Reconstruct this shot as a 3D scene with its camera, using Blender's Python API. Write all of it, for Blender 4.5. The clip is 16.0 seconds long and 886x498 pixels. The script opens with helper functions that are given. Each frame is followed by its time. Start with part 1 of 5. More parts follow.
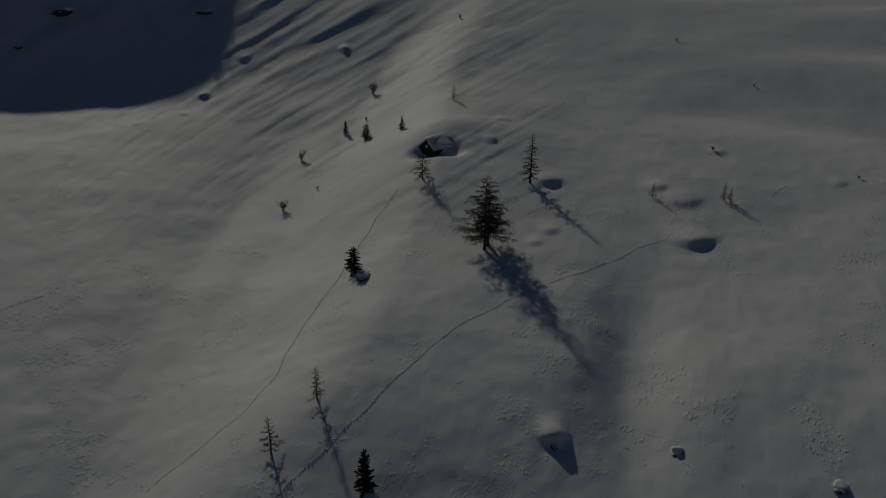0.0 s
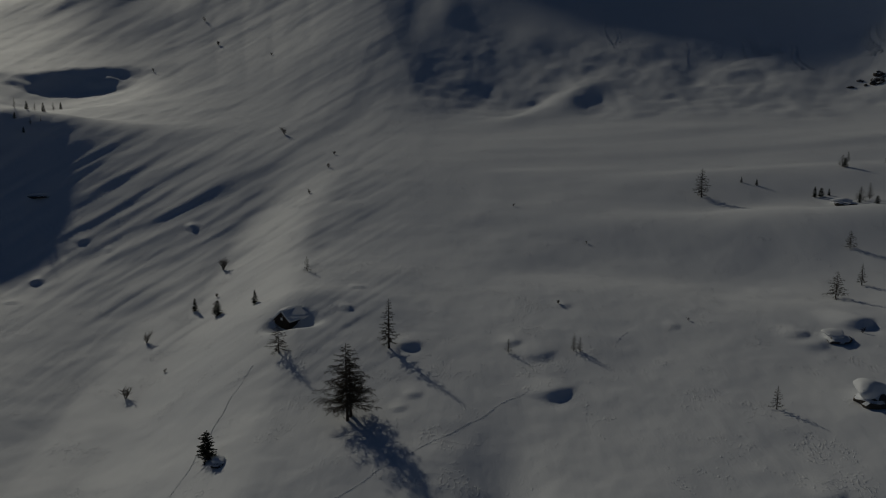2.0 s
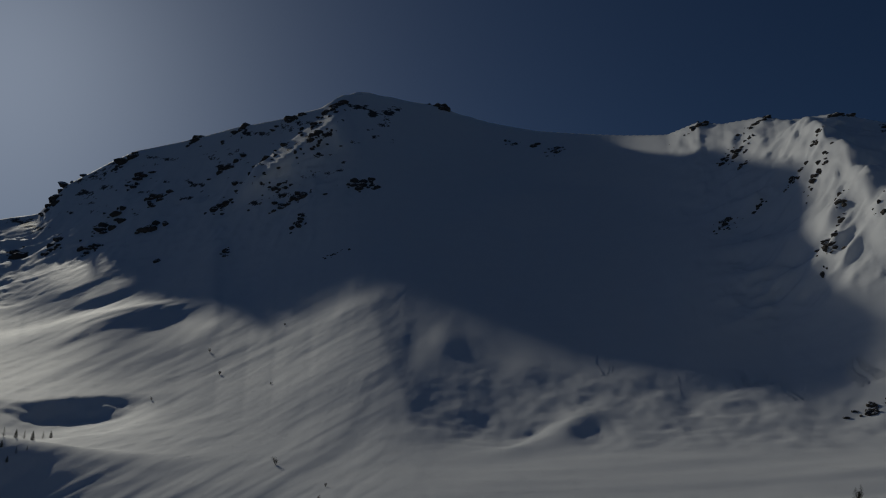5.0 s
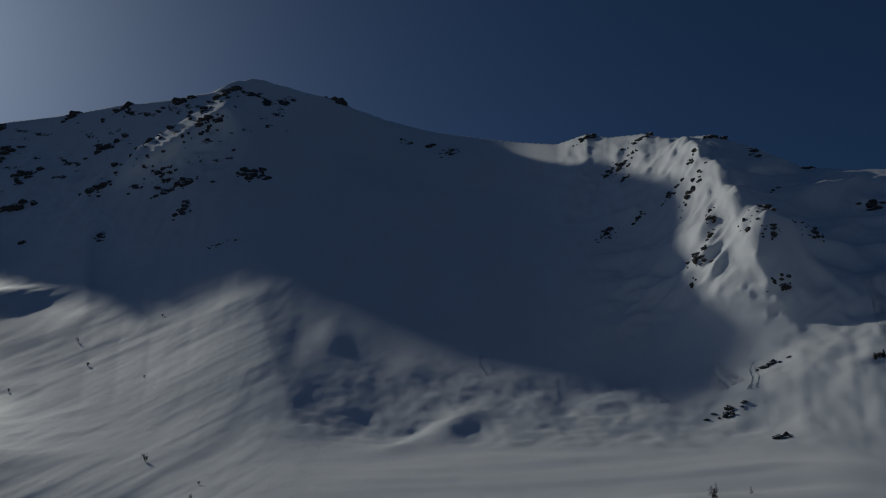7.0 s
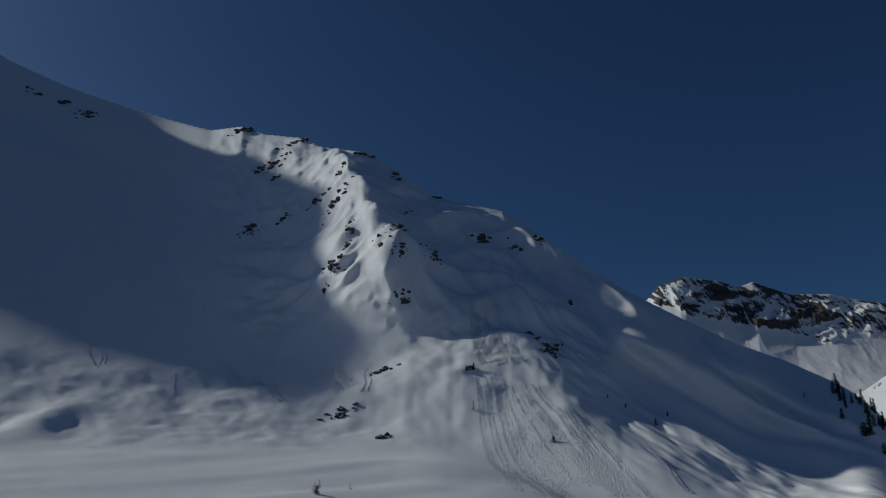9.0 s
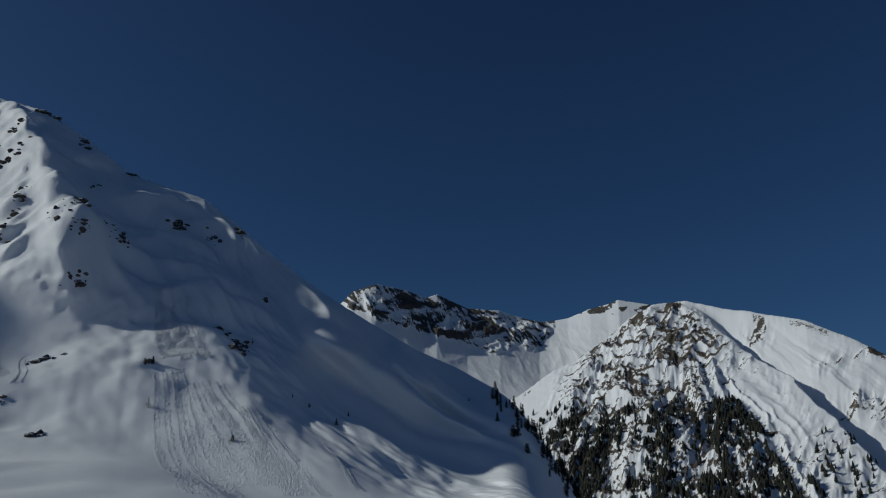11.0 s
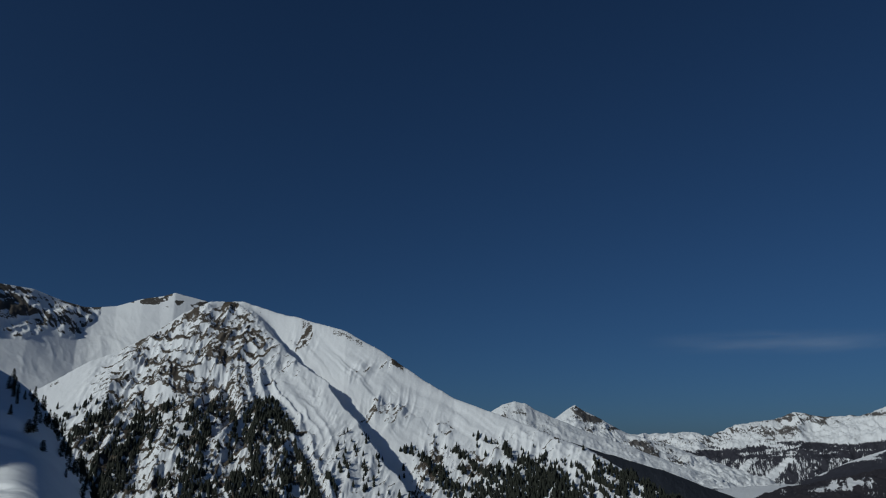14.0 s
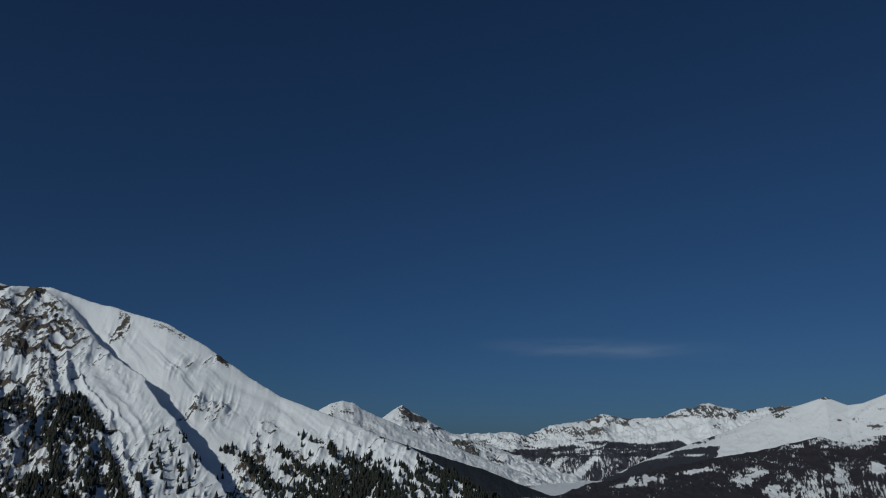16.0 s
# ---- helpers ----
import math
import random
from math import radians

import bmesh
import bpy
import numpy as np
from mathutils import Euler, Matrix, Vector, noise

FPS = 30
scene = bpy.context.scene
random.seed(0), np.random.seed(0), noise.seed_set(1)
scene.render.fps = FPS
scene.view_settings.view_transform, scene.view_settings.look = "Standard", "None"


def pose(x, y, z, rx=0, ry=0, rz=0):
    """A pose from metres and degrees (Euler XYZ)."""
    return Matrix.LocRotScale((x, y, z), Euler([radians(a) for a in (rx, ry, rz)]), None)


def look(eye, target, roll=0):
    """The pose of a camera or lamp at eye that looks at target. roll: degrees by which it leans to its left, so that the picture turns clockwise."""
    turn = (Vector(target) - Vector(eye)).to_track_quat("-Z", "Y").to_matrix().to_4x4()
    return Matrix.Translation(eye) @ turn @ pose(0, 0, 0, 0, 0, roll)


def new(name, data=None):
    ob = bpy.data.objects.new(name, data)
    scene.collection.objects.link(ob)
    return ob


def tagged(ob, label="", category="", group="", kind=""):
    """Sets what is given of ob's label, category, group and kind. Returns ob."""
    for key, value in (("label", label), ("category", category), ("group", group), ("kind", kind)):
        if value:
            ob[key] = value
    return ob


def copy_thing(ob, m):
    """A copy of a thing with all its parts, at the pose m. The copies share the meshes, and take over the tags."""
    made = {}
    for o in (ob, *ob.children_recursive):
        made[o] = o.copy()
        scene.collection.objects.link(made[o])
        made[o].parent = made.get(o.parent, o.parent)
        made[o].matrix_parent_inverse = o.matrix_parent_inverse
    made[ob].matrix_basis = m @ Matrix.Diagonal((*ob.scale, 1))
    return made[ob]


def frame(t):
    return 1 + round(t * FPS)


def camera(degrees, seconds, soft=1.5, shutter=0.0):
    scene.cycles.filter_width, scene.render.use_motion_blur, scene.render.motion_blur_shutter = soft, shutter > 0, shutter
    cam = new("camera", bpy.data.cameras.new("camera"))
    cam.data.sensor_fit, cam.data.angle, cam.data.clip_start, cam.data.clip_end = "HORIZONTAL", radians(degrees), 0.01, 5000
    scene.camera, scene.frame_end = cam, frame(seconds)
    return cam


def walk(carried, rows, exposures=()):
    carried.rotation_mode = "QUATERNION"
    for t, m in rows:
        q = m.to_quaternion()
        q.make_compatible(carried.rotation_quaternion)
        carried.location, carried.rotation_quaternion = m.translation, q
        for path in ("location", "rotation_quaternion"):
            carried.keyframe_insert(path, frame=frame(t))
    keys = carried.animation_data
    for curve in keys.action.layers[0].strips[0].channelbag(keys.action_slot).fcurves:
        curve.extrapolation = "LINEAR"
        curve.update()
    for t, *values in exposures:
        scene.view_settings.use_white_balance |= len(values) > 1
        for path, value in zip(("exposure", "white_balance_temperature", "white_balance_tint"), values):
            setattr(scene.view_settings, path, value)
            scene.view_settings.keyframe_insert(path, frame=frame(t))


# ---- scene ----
cam = camera(62.5, 16.0, 1.1)
PATH = [
    (0, pose(0, 0, 0, 67.58, -0.95, 12.02)),
    (0.1, pose(0, 0, 0, 67.58, -0.85, 9.97)),
    (0.5, pose(0, 0, 0, 67.60, -0.43, 1.81)),
    (1, pose(0, 0, 0, 69.30, -0.15, 0.31)),
    (1.5, pose(0, 0, 0, 74.90, -0.00, 0.27)),
    (2, pose(0, 0, 0, 80.66, 0.06, 0.25)),
    (2.5, pose(0, 0, 0, 86.36, 0.10, 0.18)),
    (3, pose(0, 0, 0, 92.00, 0.12, 0.12)),
    (3.5, pose(0, 0, 0, 97.71, 0.12, 0.07)),
    (4, pose(0, 0, 0, 103.35, -0.01, 0.00)),
    (4.2, pose(0, 0, 0, 105.68, 0.01, 0.01)),
    (4.5, pose(0, 0, 0, 106.15, -0.05, 0.00)),
    (5.2, pose(0, 0, 0, 106.05, -0.10, -0.05)),
    (5.8, pose(0, 0, 0, 106.00, -0.20, -0.35)),
    (6.3, pose(0, 0, 0, 105.97, -0.28, -2.24)),
    (6.5, pose(0, 0, 0, 105.95, -0.34, -3.82)),
    (7, pose(0, 0, 0, 105.96, -0.33, -9.01)),
    (7.5, pose(0, 0, 0, 105.96, -0.38, -16.27)),
    (8, pose(0, 0, 0, 105.96, -0.47, -23.65)),
    (8.5, pose(0, 0, 0, 105.99, -0.47, -30.78)),
    (9, pose(0, 0, 0, 106.00, -0.39, -37.76)),
    (9.2, pose(0, 0, 0, 106.00, -0.43, -40.37)),
    (11.3, pose(0, 0, 0, 106.03, -0.03, -65.26)),
    (11.5, pose(0, 0, 0, 106.02, -0.05, -67.69)),
    (12, pose(0, 0, 0, 106.01, 0.00, -73.54)),
    (12.5, pose(0, 0, 0, 105.97, 0.07, -79.17)),
    (13, pose(0, 0, 0, 105.95, 0.09, -84.75)),
    (13.5, pose(0, 0, 0, 105.93, 0.09, -90.31)),
    (14, pose(0, 0, 0, 105.88, 0.17, -95.91)),
    (14.5, pose(0, 0, 0, 105.84, 0.21, -101.47)),
    (15, pose(0, 0, 0, 105.83, 0.28, -103.65)),
    (15.5, pose(0, 0, 0, 105.81, 0.34, -106.04)),
    (16, pose(0, 0, 0, 105.78, 0.33, -109.08))
]
# seconds, stops, kelvin, tint
EXPOSURES = [(0.0, -2.45, 7300, 3), (1.5, -2.45, 7200, 3), (3.5, -2.0, 6900, 4), (4.2, -1.9, 6900, 4), (6.5, -1.72, 6600, 3), (7.5, -1.48, 6350, 2), (9.0, -1.0, 6300, 2),
             (12.5, -0.98, 6150, 1), (16.0, -1.06, 6150, 1)]
walk(cam, PATH, EXPOSURES)

# ---------------------------------------------------------------- daylight
SUN_AZIMUTH, SUN_HEIGHT = 34.4, 27.75      # degrees, counter-clockwise from north (+y), above the horizon


def bearing(azimuth, distance, height=0.0):
    """A place by its direction (degrees counter-clockwise from north), its distance and its height."""
    a = radians(azimuth)
    return Vector((-math.sin(a) * distance, math.cos(a) * distance, height))


world = bpy.data.worlds.new("winter_sky")
scene.world = world
world.use_nodes = True
sky = world.node_tree.nodes.new("ShaderNodeTexSky")
sky.sky_type = "NISHITA"
sky.sun_disc = False
sky.sun_elevation = radians(SUN_HEIGHT)
sky.sun_rotation = radians(-SUN_AZIMUTH)
sky.altitude = 2300
sky.air_density, sky.dust_density, sky.ozone_density = 0.95, 7.5, 10.0
background = world.node_tree.nodes["Background"]
background.inputs["Strength"].default_value = 0.056
world.node_tree.links.new(sky.outputs["Color"], background.inputs["Color"])

sun = new("sun", bpy.data.lights.new("sun", "SUN"))
sun.data.energy, sun.data.angle, sun.data.color = 3.75, radians(1.2), (1.0, 0.96, 0.9)
sun.matrix_world = look(bearing(SUN_AZIMUTH, math.cos(radians(SUN_HEIGHT)), math.sin(radians(SUN_HEIGHT))) * 100, (0, 0, 0))

# ---------------------------------------------------------------- where things stand, in metres, placed to fit the camera's view
GREAT_LARCH = ((-14.2, 99.6, 11.6),)
TALL_LARCHES = ((-28.6, 120.1, 5.4), (-9.9, 121.5, 8.7), (75.5, 216.0, 8.6), (79.2, 145.3, 5.6), (88.0, 151.8, 4.8), (92.7, 165.9, 4.2), (114.9,
    202.5, 4.0), (117.6, 202.9, 4.8), (126.8, 235.5, 4.1),)
YOUNG_LARCHES = ((-27.0, 63.9, 4.3), (-29.1, 56.2, 4.6), (47.1, 99.2, 3.6), (21.8, 120.6, 3.3), (22.8, 120.2, 2.7), (10.6, 120.4, 2.5), (-31.1,
    160.2, 3.5), (269.9, 320.8, 5.9), (134.4, 246.4, 3.9), (143.7, 240.2, 2.6),)
PINES = ((-33.0, 94.4, 4.1), (-18.5, 54.1, 4.9), (-59.1, 166.9, 3.2), (-51.6, 159.7, 3.6), (-40.0, 148.8, 3.0), (106.0, 210.2, 3.1),
    (107.8, 210.1, 2.6), (110.2, 210.5, 2.0), (113.3, 200.1, 2.5), (106.5, 180.2, 2.1), (91.2, 226.3, 1.7), (94.4, 222.7, 2.1),
    (127.6, 235.3, 3.1), (388.2, 286.4, 4.5), (422.2, 301.6, 3.6), (375.5, 298.6, 3.0), (363.5, 302.6, 2.6), (386.3, 360.2, 3.3),
    (280.3, 269.8, 3.3), (294.8, 350.2, 4.7), (719.1, 300.1, 18.1), (707.1, 299.8, 13.1), (744.1, 333.9, 10.1), (799.5, 395.5, 4.9),
    (658.2, 265.5, 9.9),)
SHRUBS = ((-59.8, 191.9, 3.9), (-65.0, 152.5, 2.6), (-59.5, 128.8, 2.8), (-55.4, 137.5, 0.9), (-55.6, 172.5, 1.3), (-70.1, 319.9, 3.5),
    (22.3, 141.7, 1.1), (-43.7, 232.9, 1.7), (-43.6, 285.5, 1.8), (-42.4, 263.5, 1.9), (35.9, 184.7, 0.9), (19.8, 215.0, 1.0), (45.0,
    131.8, 0.8), (72.9, 124.1, 1.1), (-182.9, 603.7, 4.4), (-215.7, 675.5, 3.9), (-153.9, 704.5, 3.4), (-199.2, 509.0, 2.6), (-127.6,
    548.0, 2.6),)
MORAINE_TREES = ((-157.9, 271.0, 3.8), (-156.2, 275.9, 3.2), (-156.4, 281.8, 3.9), (-153.5, 282.4, 3.6), (-195.0, 368.0, 4.4), (-208.8, 401.7,
    4.3), (-146.8, 260.9, 2.8), (-146.1, 255.0, 2.2), (-145.8, 265.8, 2.0), (-151.7, 260.0, 2.5), (-207, 229, 3.4), (-214, 219, 4.6),
    (-221, 214, 3.2), (-227, 209, 4.0), (-234, 203, 5.0), (-242, 196, 3.6), (-201, 233, 4.2),)
MOUNDS = ((16.4, 106.5, 3.4, 2.3), (-19.1, 136.0, 1.5, 1.4), (-18.1, 148.2, 1.5, 0.9), (-6.6, 122.4, 2.3, 1.6), (-5.0, 106.1, 1.5, 0.8),
    (-6.9, 102.2, 1.3, 0.7), (11.7, 123.5, 1.7, 1.0), (15.7, 118.9, 3.1, 1.2), (23.3, 140.9, 1.7, 0.8), (41.6, 129.4, 1.3, 0.7),
    (-105.5, 183.6, 1.7, 1.5), (-104.0, 169.8, 1.4, 0.9), (-109.6, 164.4, 0.9, 0.8), (-110.4, 157.9, 0.9, 0.8), (-95.2, 202.5, 1.2,
    0.9), (-104.9, 207.0, 2.5, 1.1), (-109.9, 203.0, 1.1, 0.9), (-76.1, 216.4, 1.8, 2.5), (61.6, 123.5, 2.5, 1.5), (73.9, 127.4, 3.7,
    3.0), (62.5, 119.6, 3.2, 1.1), (-1.0, 63.9, 1.5, 2.2), (44.3, 78.0, 2.1, 0.9),)
CONES = ((-1.3, 63.6, 2.8, 2.1),)
BOULDERS = ((61.0, 99.9, 4.0, 4.4), (67.4, 122.1, 3.5, 2.2), (109.0, 200.6, 5.1, 2.5), (-161.9, 204.7, 4.9, 3.6), (-163.0, 185.1, 1.7, 1.5),
    (-127.4, 226.6, 3.6, 2.0), (-30.3, 91.4, 1.6, 1.3), (11.5, 64.7, 0.9, 1.0), (25.9, 61.4, 1.1, 0.9),)
WEST_ROCKS = ((-412, 1323, 29, 15, 6), (-238, 1097, 28, 16, 9), (-124, 1083, 32, 23, 12), (-211, 1021, 8, 26, 6), (-312, 1009, 6, 21, 5), (-379,
    1175, 20, 19, 8), (-644, 1430, 26, 42, 8), (-540, 1305, 29, 28, 7), (-619, 1281, 29, 44, 9), (-507, 1202, 26, 26, 6), (-606, 1205,
    22, 18, 5), (-711, 1280, 18, 30, 5), (-801, 1330, 12, 32, 4), (-317, 1211, 47, 41, 9), (-242, 1279, 33, 49, 14), (-222, 1340, 24,
    32, 9), (-276, 1140, 29, 28, 8), (-892, 1606, 37, 51, 8), (-734, 1550, 43, 22, 7), (-436, 1436, 23, 8, 5), (-306, 1366, 36, 10,
    7), (3, 1439, 19, 8, 5),)
CREST_ROCKS = ((210, 1250, 14, 17, 5), (-555, 1504, 27, 9, 4), (-131, 881, 29, 6, 4), (-432, 1069, 4, 6, 2), (318, 784, 12, 21, 11), (425, 1111,
    25, 9, 8), (463, 970, 20, 7, 8), (420, 971, 26, 31, 12), (402, 905, 8, 11, 4), (402, 721, 8, 9, 5), (489, 815, 24, 8, 9), (489,
    735, 8, 25, 7), (372, 729, 13, 10, 6), (375, 677, 16, 10, 7), (329, 501, 15, 23, 9), (325, 476, 5, 3, 5), (310, 451, 6, 6, 7),)
SPUR_ROCKS = ((306, 555, 10, 30, 9), (340, 589, 6, 22, 5), (350, 470, 10, 15, 7), (456, 526, 7, 7, 5), (477, 503, 10, 8, 6), (405, 584, 4, 6,
    2), (519, 512, 7, 8, 5), (352, 768, 8, 4, 3), (203, 1236, 16, 10, 4), (178, 1288, 11, 7, 3), (136, 1308, 13, 17, 3), (260, 399, 8,
    4, 7), (218, 380, 10, 5, 7), (219, 334, 6, 3, 4), (360, 351, 14, 15, 8), (514, 678, 8, 5, 4), (477, 432, 3, 3, 2), (294, 354, 2,
    3, 3),)
WEST_TRACK = ((-42.5, 54.0), (-40.1, 57.9), (-36.1, 63.1), (-34.6, 69.1), (-35.9, 78.2), (-35.9, 86.5), (-35.1, 93.8), (-34.8, 104.0), (-34.4,
    111.5), (-32.7, 118.9),)
EAST_TRACK = ((-26.5, 51.4), (-23.4, 58.9), (-21.0, 65.2), (-18.8, 71.4), (-15.0, 79.2), (-9.2, 86.5), (-3.0, 92.5), (4.1, 99.2), (8.1, 103.9),
    (12.8, 107.8),)
LOWER_TRACK = ((-82.1, 79.6), (-80.6, 82.3), (-78.1, 86.5),)
FAR_TRACK = ((29.8, 123.9), (31.2, 125.9), (32.9, 128.2),)
FLOWS = ((353, 424, 308, 348, 10.9), (358, 407, 315, 337, 8.6), (296, 340, 216, 212, 12.3), (304, 319, 264, 228, 15.4), (308, 286, 271,
    212, 9.8), (339, 259, 301, 209, 5.0), (114, 550, 106, 498, 2.0), (125, 547, 113, 499, 2.0), (105, 499, 111, 493, 1.6), (160, 519,
    147, 456, 0.8), (191, 491, 186, 453, 5.3), (202, 469, 194, 447, 5.2), (208, 455, 199, 417, 3.5), (244, 436, 233, 401, 6.6), (259,
    413, 240, 386, 3.8),)
HUT = ((-29.6, 134.6),)

# ---------------------------------------------------------------- relief
LATTICE = np.random.RandomState(7).rand(256, 256) * 2 - 1


def value_noise(x, y):
    """Smooth noise with cells 1 wide, from -1 to 1."""
    i, j = np.floor(x), np.floor(y)
    u, v = x - i, y - j
    u, v = u * u * u * (u * (u * 6 - 15) + 10), v * v * v * (v * (v * 6 - 15) + 10)
    i, j = i.astype(int), j.astype(int)
    a, b = LATTICE[i % 256, j % 256], LATTICE[(i + 1) % 256, j % 256]
    c, d = LATTICE[i % 256, (j + 1) % 256], LATTICE[(i + 1) % 256, (j + 1) % 256]
    return (a * (1 - u) + b * u) * (1 - v) + (c * (1 - u) + d * u) * v


def fractal(x, y, octaves=4, gain=0.5):
    total, amount = 0.0, 1.0
    for k in range(octaves):
        total = total + amount * value_noise(x * 2.03 ** k + 17.3 * k, y * 2.03 ** k + 5.9 * k)
        amount *= gain
    return total


def ridged(x, y, octaves=4, gain=0.5):
    total, amount = 0.0, 1.0
    for k in range(octaves):
        total = total + amount * (1 - 2 * np.abs(value_noise(x * 2.07 ** k + 31.7 * k, y * 2.07 ** k + 11.1 * k)))
        amount *= gain
    return total


def ramp(pairs, a):
    """A value along a line of (place, value), in any order of places."""
    table = np.array(sorted(pairs))
    return np.interp(a, table[:, 0], table[:, 1])


def eased(pairs, a, spread=1.6):
    """The same with its corners rounded over a few degrees."""
    return sum(w * ramp(pairs, a + k * spread) for k, w in ((-2, 1), (-1.2, 3), (-0.5, 5), (0.0, 6), (0.5, 5), (1.2, 3), (2, 1))) / 24


def step(low, high, a):
    u = np.clip((a - low) / (high - low), 0, 1)
    return u * u * (3 - 2 * u)


def swell(x, y, azimuth, distance, across, along, height, turn=0.0):
    """A rounded hump (or hollow) at a bearing; across and along are its half widths, seen from the middle."""
    a = math.radians(azimuth + turn)
    cx, cy = -math.sin(math.radians(azimuth)) * distance, math.cos(math.radians(azimuth)) * distance
    u = (x - cx) * math.cos(a) + (y - cy) * math.sin(a)
    v = -(x - cx) * math.sin(a) + (y - cy) * math.cos(a)
    return height * np.exp(-(u / across) ** 2 - (v / along) ** 2)


def spur(x, y, start, end, width, high, low):
    """A rib between two bearings (azimuth, distance), high at the start and low at the end."""
    ax, ay = -math.sin(math.radians(start[0])) * start[1], math.cos(math.radians(start[0])) * start[1]
    bx, by = -math.sin(math.radians(end[0])) * end[1], math.cos(math.radians(end[0])) * end[1]
    length = math.hypot(bx - ax, by - ay)
    ux, uy = (bx - ax) / length, (by - ay) / length
    s = (x - ax) * ux + (y - ay) * uy
    t = np.clip(s / length, 0, 1)
    d = np.hypot(x - ax - ux * t * length, y - ay - uy * t * length)
    return (high * (1 - t) + low * t) * np.exp(-np.sqrt((d / width) ** 2 + 0.03))


# the crest of the near mountain: azimuth, height in degrees above the level; azimuth, distance
CREST = ((75, 10), (50, 13), (33, 15.5), (30.3, 16.4), (28.9, 18.6), (26, 20.8), (24.5, 21.8), (20.3, 23.3), (17.3, 24.5), (13.5, 25.6),
         (10.3, 26.7), (9, 27.6), (7, 28.1), (4.1, 27.7), (0.5, 27.2), (-1, 26.7), (-3.9, 25.9), (-7.9, 25.1), (-15.3, 24.2),
         (-18.5, 23.9), (-20.9, 24.5), (-22.7, 24.1), (-25.5, 24.1), (-27.5, 23.5), (-30.5, 23.4), (-33.6, 22.1), (-37, 20.1),
         (-42.6, 18.9), (-44.8, 17.5), (-47.5, 15.5), (-51.7, 12.7), (-55.8, 10.3), (-59.6, 8.2), (-62.8, 6.8), (-65.7, 5.2),
         (-67.9, 3.7), (-71.3, 0.9), (-74.8, -2.9), (-80, -8), (-90, -10))
CREST_FAR = ((75, 1799), (45, 1859), (30, 1900), (20, 1604), (12, 1371), (7, 1433), (-2, 1450), (-9, 1370), (-16, 1278), (-22,
         1192), (-30, 960), (-36, 870), (-43, 766), (-47, 804), (-50, 920), (-54, 913), (-58, 926), (-62, 1137), (-66, 1000),
         (-72, 796), (-80, 591), (-90, 408))
FOOT_FAR = ((75, 419), (-30, 405), (-40, 396), (-50, 336), (-60, 294), (-70, 395), (-80, 306), (-90, 377))
SAG = ((60, 0.85), (30, 0.66), (15, 0.84), (5, 0.45), (-5, 0.35), (-15, 0.34), (-25, 0.56), (-35, 0.03), (-45, -0.26), (-52,
         0.22), (-60, 0.69), (-68, 0.81))
SPURS = (((18.22, 1186), (17.35, 772), 25, 10, 5), ((-25.82, 1298), (-34.05, 588), 32, 43, 57), ((-51.58, 764), (-38.83, 530),
         63, 33, -15), ((-2.27, 980), (-12.33, 554), 39, 10, -12), ((39.0, 752), (28.5, 470), 95, 30, 45), ((-27.0, 1168),
         (-18.43, 716), 29, 9, 4), ((-35.75, 679), (-45.08, 674), 44, 4, -33), ((-37.15, 934), (-48.35, 928), 85, -10, 2), ((8.5, 1380), (15.5, 1240), 24, 34, 50))
FLOOR = ((0, -49), (45, -52.5), (65, -46.3), (80, -43.2), (100, -41), (124, -37.5), (146, -35), (200, -27), (230, -19), (260, -14), (330, -3),
         (420, 14), (700, 60))


def lip(x, y, cx, cy, wide, high):
    """A drift that climbs gently to windward and breaks off steeply away from the sun, turned towards the camera to fit
    the view.
    """
    c, s = math.cos(-1.32), math.sin(-1.32)
    along, side = ((x - cx) * c + (y - cy) * s) / wide, (-(x - cx) * s + (y - cy) * c) / wide
    rise = step(-3.2, -0.05, along) ** 1.5 * (1 - step(0.0, 0.5 + 0.12 * np.cos(2 * side), along + 0.35 * side * side)) - 0.14 * np.exp(-((along - 0.75) / 0.4) ** 2)
    return 0.4 * high * rise * np.exp(-np.abs(side / 0.95) ** 2.6)


